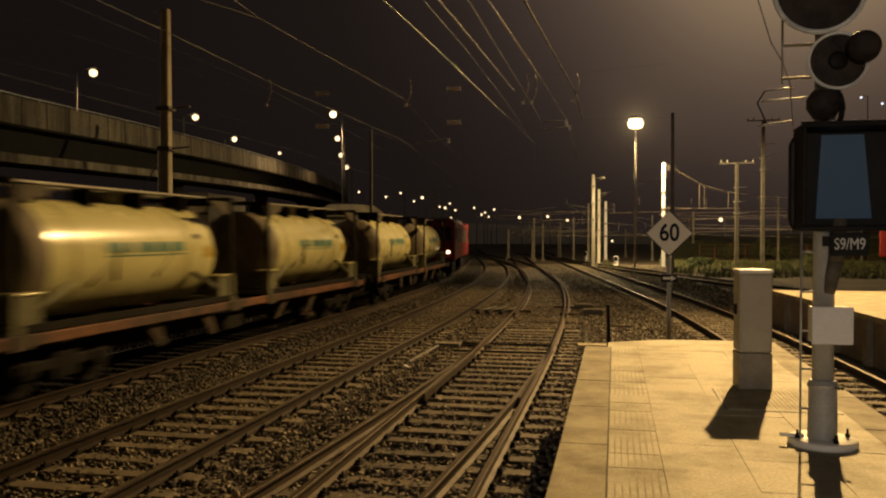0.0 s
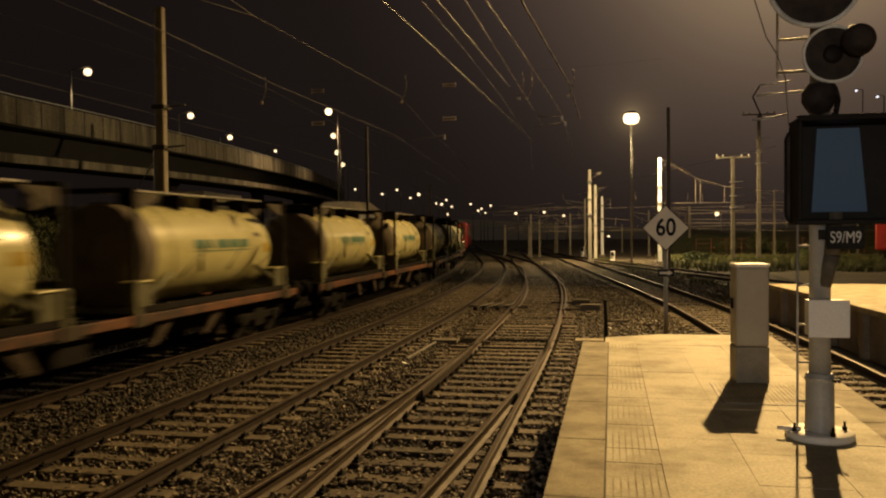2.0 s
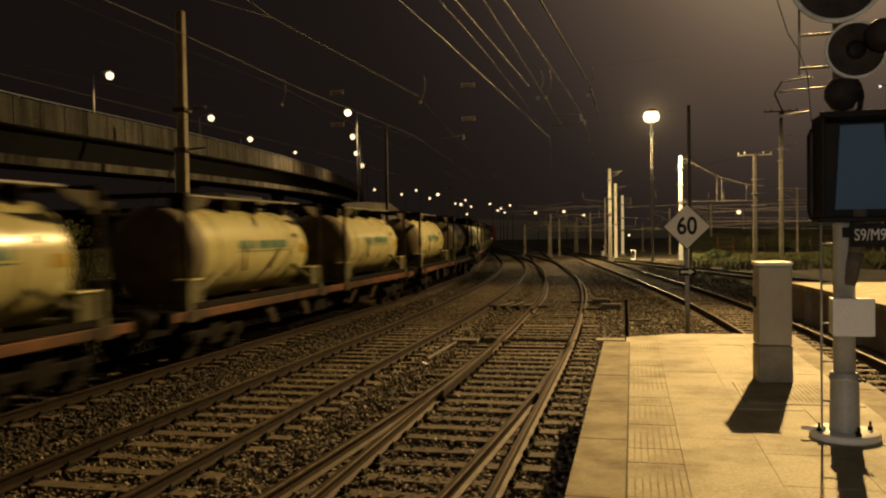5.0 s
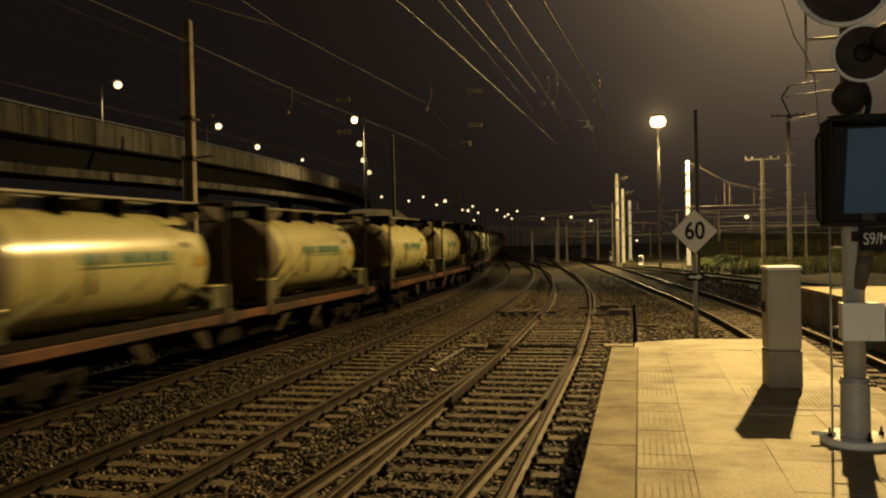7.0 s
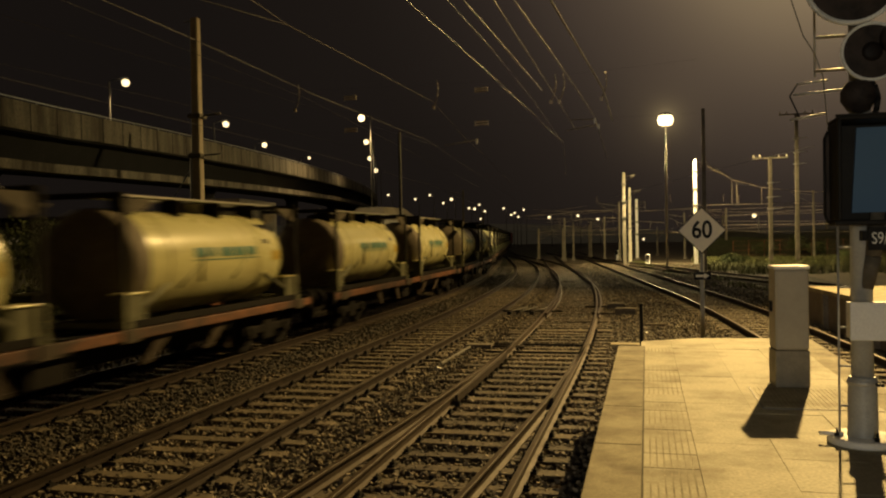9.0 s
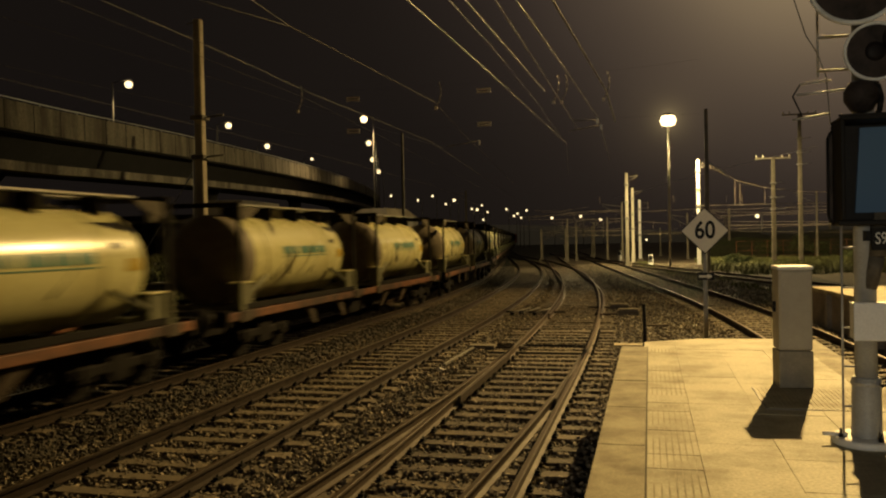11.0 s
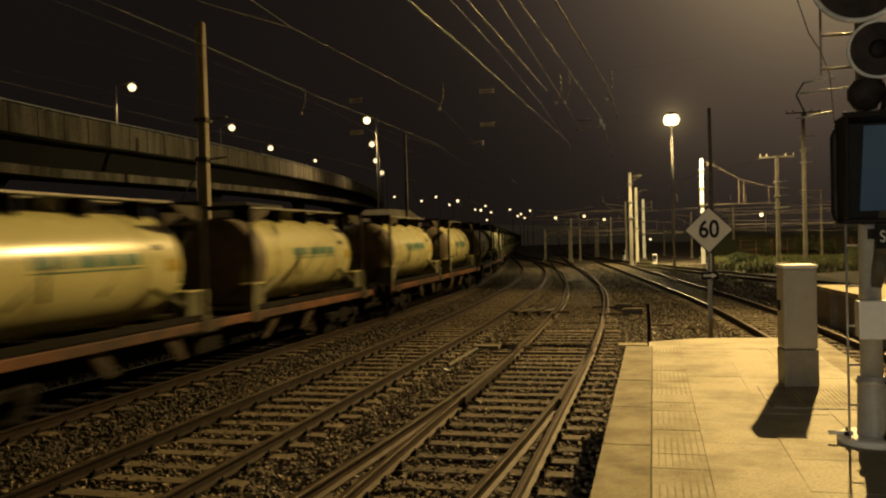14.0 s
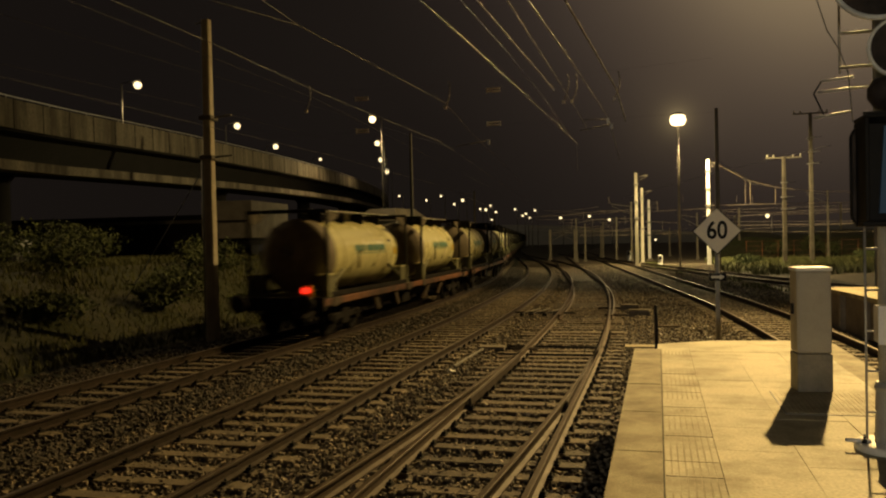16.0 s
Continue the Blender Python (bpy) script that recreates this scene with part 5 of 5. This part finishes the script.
catenary([(9.5, 12, 4.9), (14, 40, 5.6), (20, 75, 6.0)], 0.010)
catenary([(9.0, 12, 3.9), (14, 45, 4.9), (17, 75, 5.0)], 0.010)
catenary([(3.32, 50, 6.0), (6.5, 62, 5.2), (10.2, 73.3, 5.4)], 0.012)

# scraps of litter on the ballast behind the platform's end
rl = random.Random(21)
for i in range(16):
    t = thing("litter_scrap", "small pale scrap of litter on the ballast", "litter", pose(rl.uniform(-0.6, 2.6), rl.uniform(16, 27), BED_Z + 0.045, rl.uniform(-15, 15), rl.uniform(-15, 15), rl.uniform(0, 180)), "litter")
    w, d = rl.uniform(0.03, 0.1), rl.uniform(0.02, 0.06)
    part("scrap", boxed(-w, w, -d, d, 0, 0.012, bevel=0.003), M_WHITEP, t)

# ---- train ----
SPEED, GAP = 15.905, 18.8
HEAD = 37.5


def along(s):
    x, y, a = train_line(s)
    return pose(x, y, RAIL_Z, 0, 0, math.degrees(a))


def bogie(t, y):
    b = part("bogie", B(), M_BOGIE, t, "grimy two-axle bogie")
    bm = B()
    for s in (-1, 1):
        quad_box(bm, s * 1.02 - 0.05, s * 1.02 + 0.05, y - 1.2, y + 1.2, 0.42, 0.60, bevel=0.03)
        quad_box(bm, s * 1.02 - 0.06, s * 1.02 + 0.06, y - 0.3, y + 0.3, 0.25, 0.75, bevel=0.03)
        for k in (-0.9, 0.9):
            quad_box(bm, s * 1.02 - 0.1, s * 1.02 + 0.1, y + k - 0.16, y + k + 0.16, 0.32, 0.62, bevel=0.04)
    quad_box(bm, -1.0, 1.0, y - 0.25, y + 0.25, 0.45, 0.8)
    bm.to_mesh(b.data)
    bm.free()
    for k in (-0.9, 0.9):
        for s in (-1, 1):
            part("wheel", lathe(B(), [(0, -0.07), (0.3, -0.07), (0.34, -0.03), (0.40, -0.07), (0.46, -0.06), (0.46, 0.05), (0.49, 0.07), (0, 0.07)], 22, pose(s * 0.83, y + k, 0.46, 0, s * -90, 0)), M_BOGIE, b)


def flat_wagon():
    t = thing("container_wagon", "rust-red flat container wagon rolling on the far track", "wagon", Matrix(), "container wagons")
    for s in (-1, 1):
        bm = B()
        quad_box(bm, s * 1.22 - 0.06, s * 1.22 + 0.06, -8.75, 8.75, 0.90, 1.08, bevel=0.015)
        part("side_sill", bm, M_SILL, t, "rust-red side sill")
        part("side_web", boxed(s * 0.7 - 0.02, s * 0.7 + 0.02, -5.2, 5.2, 0.5, 0.895), M_BOGIE, t)
    for y in np.linspace(-8.5, 8.5, 9):
        part("cross_member", boxed(-1.16, 1.16, y - 0.1, y + 0.1, 0.90, 1.06), M_BOGIE, t)
    part("centre_sill", boxed(-0.3, 0.3, -8.66, 8.66, 0.5, 0.895), M_BOGIE, t)
    for s in (-1, 1):
        part("headstock", boxed(-1.28, 1.28, s * 8.75 - 0.08, s * 8.75 + 0.08, 0.78, 1.14, bevel=0.02), M_BOGIE, t)
        for x in (-0.95, 0.95):
            part("buffer", lathe(B(), [(0.1, 0), (0.1, 0.4), (0.23, 0.42), (0.25, 0.5), (0.2, 0.56), (0, 0.57)], 16, pose(x, s * 8.83, 1.0, -90 * s, 0, 0)), M_BOGIE, t)
        bogie(t, s * 6.7)
    for s in (-1, 1):
        for y in (-4.3, -2.2, 2.2, 4.3):
            # slanting side plates below the sill
            d = 0.5 if y > 0 else -0.5
            bm = B()
            lo = [bm.verts.new((s * 1.12, y - d + k, 0.40)) for k in (-0.13, 0.13)]
            hi = [bm.verts.new((s * 1.19, y + k, 0.896)) for k in (-0.2, 0.2)]
            back = [bm.verts.new((v.co.x - s * 0.05, v.co.y, v.co.z)) for v in (lo[0], lo[1], hi[1], hi[0])]
            face = [lo[0], lo[1], hi[1], hi[0]]
            bm.faces.new(face)
            bm.faces.new(back[::-1])
            for i in range(4):
                bm.faces.new((face[i], back[i], back[(i + 1) % 4], face[(i + 1) % 4]))
            part("side_strut", bm, M_STRUT, t, "dusty brown slanting strut")
    for y in (-4.52, 4.52):
        for k in (-3.5, 3.5):
            for s in (-1, 1):
                part("pedestal", boxed(s * 1.29 - 0.03, s * 1.29 + 0.03, y + k - 0.22, y + k + 0.22, 0.86, 1.1, bevel=0.012), M_STRUT, t, "container pedestal on the sill")
    part("brake_box", boxed(0.6, 1.1, -1.2, -0.3, 0.4, 0.8, bevel=0.03), M_BOGIE, t)
    return t


TANK_R, TANK_Z = 1.06, 1.13


def tank_container():
    """Stands on the wagon's sills; its origin is the middle of its base."""
    t = thing("tank_container", "cream cylindrical tank container with green lettering on a wagon", "tank container", Matrix(), "tank containers")
    turn = pose(0, 0, TANK_Z, -90, 0, 0)
    r = TANK_R
    half = [(r - 0.18, 3.10), (r - 0.08, 3.05), (r - 0.03, 2.98), (r - 0.005, 2.90), (r, 2.84)]
    prof = [(r, -2.52)] + half[::-1]
    body = part("barrel", lathe(B(), prof, 56, turn), M_TANK, t)
    # end dishes and the rear rim are darker than the barrel
    for s in (-1, 1):
        part("end_dish", lathe(B(), ([(r, -2.52), (r, -2.84), (r - 0.005, -2.92), (r - 0.03, -3.0), (r - 0.08, -3.05)] if s < 0 else []) + [(r - 0.175, s * 3.095), (0.8, s * 3.17), (0.5, s * 3.21), (0.12, s * 3.22), (0.12, s * 3.26), (0, s * 3.26)], 48, turn), M_TANKEND, body, "dark end dish")
    for y in (-1.85, 1.85):
        part("band", lathe(B(), [(r + 0.002, y - 0.02), (r + 0.012, y - 0.018), (r + 0.012, y + 0.018), (r + 0.002, y + 0.02)], 56, turn), M_TANK, body)

    def mark(y0, y1, a0, a1, material, name, label=""):
        bm = B()
        n = 6
        prev = None
        for i in range(n + 1):
            a = radians(a0 + (a1 - a0) * i / n)
            col = [bm.verts.new((rr * math.cos(a), y, TANK_Z + rr * math.sin(a))) for rr in (r + 0.004, r + 0.008) for y in (y0, y1)]
            if prev:
                bm.faces.new((prev[2], prev[3], col[3], col[2]))
                bm.faces.new((prev[0], prev[2], col[2], col[0]))
                bm.faces.new((prev[3], prev[1], col[1], col[3]))
            prev = col
        part(name, bm, material, body, label)

    # unreadable lettering on both flanks
    for side in (0, 180):
        d = 1 if side == 0 else -1
        for y0, y1 in ((-1.0, -0.55), (-0.45, -0.2), (0.0, 0.55), (0.62, 1.1), (1.18, 1.62)):
            mark(y0, y1, side + 4 * d, side + 15 * d, M_TANKG, "lettering_bar", "green lettering bar")
        mark(-1.05, 1.7, side + 0.2 * d, side + 1.6 * d, M_TANKG, "lettering_bar")
        mark(2.45, 2.85, side - 4 * d, side + 8 * d, M_TANKY, "hazard_mark", "yellow marking")
        mark(2.1, 2.35, side + 18 * d, side + 24 * d, M_SIGNB, "data_plate")
    # end frames, corner castings, saddle and braces
    for s in (-1, 1):
        bm = B()
        y = s * 3.50
        for x in (-1.18, 1.18):
            quad_box(bm, x - 0.055, x + 0.055, y - 0.06, y + 0.06, 0.0, 0.62)
            part("upright", boxed(x - 0.035, x + 0.035, y - 0.05, y + 0.05, 0.62, 2.32), M_BOGIE, t)
            g = B()
            pts = [(y - s * 0.1, 2.318), (y - s * 0.95, 2.318), (y - s * 0.7, 2.16), (y - s * 0.1, 2.0)]
            f0 = [g.verts.new((x - 0.03 * (1 if x > 0 else -1) - 0.02, py, pz)) for py, pz in pts]
            f1 = [g.verts.new((v.co.x + 0.04, v.co.y, v.co.z)) for v in f0]
            g.faces.new(f0)
            g.faces.new(f1[::-1])
            for i in range(4):
                g.faces.new((f0[i], f1[i], f1[(i + 1) % 4], f0[(i + 1) % 4]))
            part("gusset", g, M_MASTD, t, "brown-grey top corner gusset")
            for z in (0.06,):
                quad_box(bm, x - 0.075, x + 0.075, y - 0.085, y + 0.085, z - 0.06, z + 0.06)
        quad_box(bm, -1.18, 1.18, y - 0.05, y + 0.05, 0.02, 0.12)
        part("top_beam", boxed(-1.22, 1.22, y - 0.05, y + 0.05, 2.32, 2.42), M_BOGIE, t)
        part("end_frame", bm, M_FRAME, t, "dull green-grey end frame")
        for x in (-1.02, 1.02):
            bm = quad_box(B(), x - 0.16, x + 0.16, s * 3.16 - 0.26, s * 3.16 + 0.26, 0.05, 0.62, bevel=0.03)
            saddle = part("saddle", bm, M_FRAME, t, "pale saddle leg")
            for z in (0.06, 0.6):
                part("flange", boxed(x - 0.19, x + 0.19, s * 3.16 - 0.29, s * 3.16 + 0.29, z, z + 0.035, bevel=0.008), M_TANK, saddle, "pale flange")
            part("brace", rod((x * 1.12, s * 3.4, 0.15), (x * 1.02, s * 2.0, 0.72), 0.05, seg=8), M_FRAME, t)
        part("end_ladder", tube(rod((-0.8, s * 3.55, 0.1), (-0.8, s * 3.55, 2.4), 0.02, seg=6), (-0.45, s * 3.55, 0.1), (-0.45, s * 3.55, 2.4), 0.02, seg=6), M_FRAME, t)
    for x in (-1.18, 1.18):
        part("bottom_rail", boxed(x - 0.05, x + 0.05, -3.44, 3.44, 0.02, 0.14), M_BOGIE, t)
    # walkway, manhole, valves and hand rail on the top
    part("walkway", boxed(0.12, 0.62, -3.3, 3.3, 2.40, 2.44), M_GALV, t, "bright top walkway")
    part("walkway", boxed(-0.62, -0.12, -3.3, 3.3, 2.40, 2.44), M_GALV, t)
    for y in (-2.4, -0.8, 0.8, 2.4):
        part("walkway_stay", boxed(0.1, 0.6, y - 0.02, y + 0.02, 2.06, 2.40), M_BOGIE, t)
    part("manhole", lathe(B(), [(0.3, 2.1), (0.3, 2.34), (0.34, 2.35), (0.34, 2.39), (0, 2.41)], 20, pose(0, 0.4, 0)), M_MASTG, t)
    for y in (-1.4, 1.6):
        part("valve", lathe(B(), [(0.1, 2.1), (0.1, 2.46), (0, 2.48)], 12, pose(0, y, 0)), M_GALV, t)
    part("drain_pipe", rod((1.04, -0.75, 0.7), (1.07, -0.75, 1.25), 0.025, seg=8), M_FRAME, t)
    part("stay", rod((0.98, -1.5, 0.62), (1.075, -0.55, 1.25), 0.022, seg=8), M_FRAME, t, "slanting dark stay")
    part("stay", rod((1.0, 0.6, 0.7), (1.075, 1.25, 1.25), 0.016, seg=8), M_FRAME, t, "slanting dark stay")
    return t


def locomotive():
    t = thing("locomotive", "red and grey freight locomotive leading the tank train", "locomotive", Matrix())
    body = part("body", boxed(-1.45, 1.45, -9.3, 9.3, 1.1, 3.5, bevel=0.2), M_RED, t)
    for s in (-1, 1):
        cab = part("cab", boxed(-1.47, 1.47, s * 8.4 - 1.0, s * 8.4 + 1.0, 1.05, 3.62, bevel=0.22), M_RED, t, "bright red cab end")
        for x in (-0.68, 0.68):
            part("windscreen", boxed(x - 0.55, x + 0.55, s * 9.39 - 0.02, s * 9.39 + 0.02, 2.35, 3.15, bevel=0.01), M_WIN, cab)
            part("marker_lamp", lathe(B(), [(0.11, -0.03), (0.11, 0.03), (0, 0.05)], 14, pose(x * 1.55, s * 9.42, 1.65, -90 * s, 0, 0)), G_AMBER if s < 0 and x > 0 else M_WHITEP, cab)
        for sd in (-1, 1):
            part("side_window", boxed(sd * 1.475 - 0.01, sd * 1.475 + 0.01, s * 8.5 - 0.4, s * 8.5 + 0.4, 2.4, 3.1), M_WIN, cab)
        part("bogie", boxed(-1.15, 1.15, s * 5.2 - 2.0, s * 5.2 + 2.0, 0.3, 1.0, bevel=0.1), M_BOGIE, t)
        for k in (-1.4, 0.0, 1.4):
            for w in (-0.83, 0.83):
                part("wheel", rod((w - 0.07, s * 5.2 + k, 0.55), (w + 0.07, s * 5.2 + k, 0.55), 0.55, seg=20), M_BOGIE, t)
        for x in (-0.95, 0.95):
            part("buffer", lathe(B(), [(0.12, 0), (0.12, 0.4), (0.25, 0.45), (0.25, 0.52), (0, 0.58)], 14, pose(x, s * 9.3, 1.05, -90 * s, 0, 0)), M_BOGIE, t)
    part("roof_gear", boxed(-1.1, 1.1, -6.8, 6.8, 3.5, 3.75, bevel=0.06), M_MASTG, t)
    for i in range(8):
        part("grille", boxed(1.455, 1.47, -5.8 + i * 1.5, -4.9 + i * 1.5, 2.2, 3.1), M_MASTG, t)
    return t


TRAIN = []
first_wagon, first_tank = flat_wagon(), tank_container()
UP = Matrix.Translation((0, 0, 1.084))
for k in range(15):
    s = HEAD - GAP * k
    w = first_wagon if k == 0 else copy_thing(first_wagon, along(s))
    TRAIN.append((w, s, Matrix()))
    for off in (-4.52, 4.52):
        c = first_tank if k == 0 and off < 0 else copy_thing(first_tank, along(s + off) @ UP)
        TRAIN.append((c, s + off, UP))
last = TRAIN[-3][0]
tail = part("tail_lamp", boxed(0.70, 0.92, -8.97, -8.885, 1.26, 1.40, bevel=0.02), G_TAIL, last, "red glowing tail lamp")
part("tail_board", boxed(0.70, 0.98, -8.885, -8.832, 0.98, 1.46), M_TANKY, last, "small tail board")
TRAIN.append((locomotive(), HEAD + GAP / 2 + 9.9, Matrix()))


def motions():
    times = [i * 0.5 for i in range(33)]
    for ob, s, lift in TRAIN:
        walk(ob, [(t, along(s + SPEED * t) @ lift) for t in times])


motions()
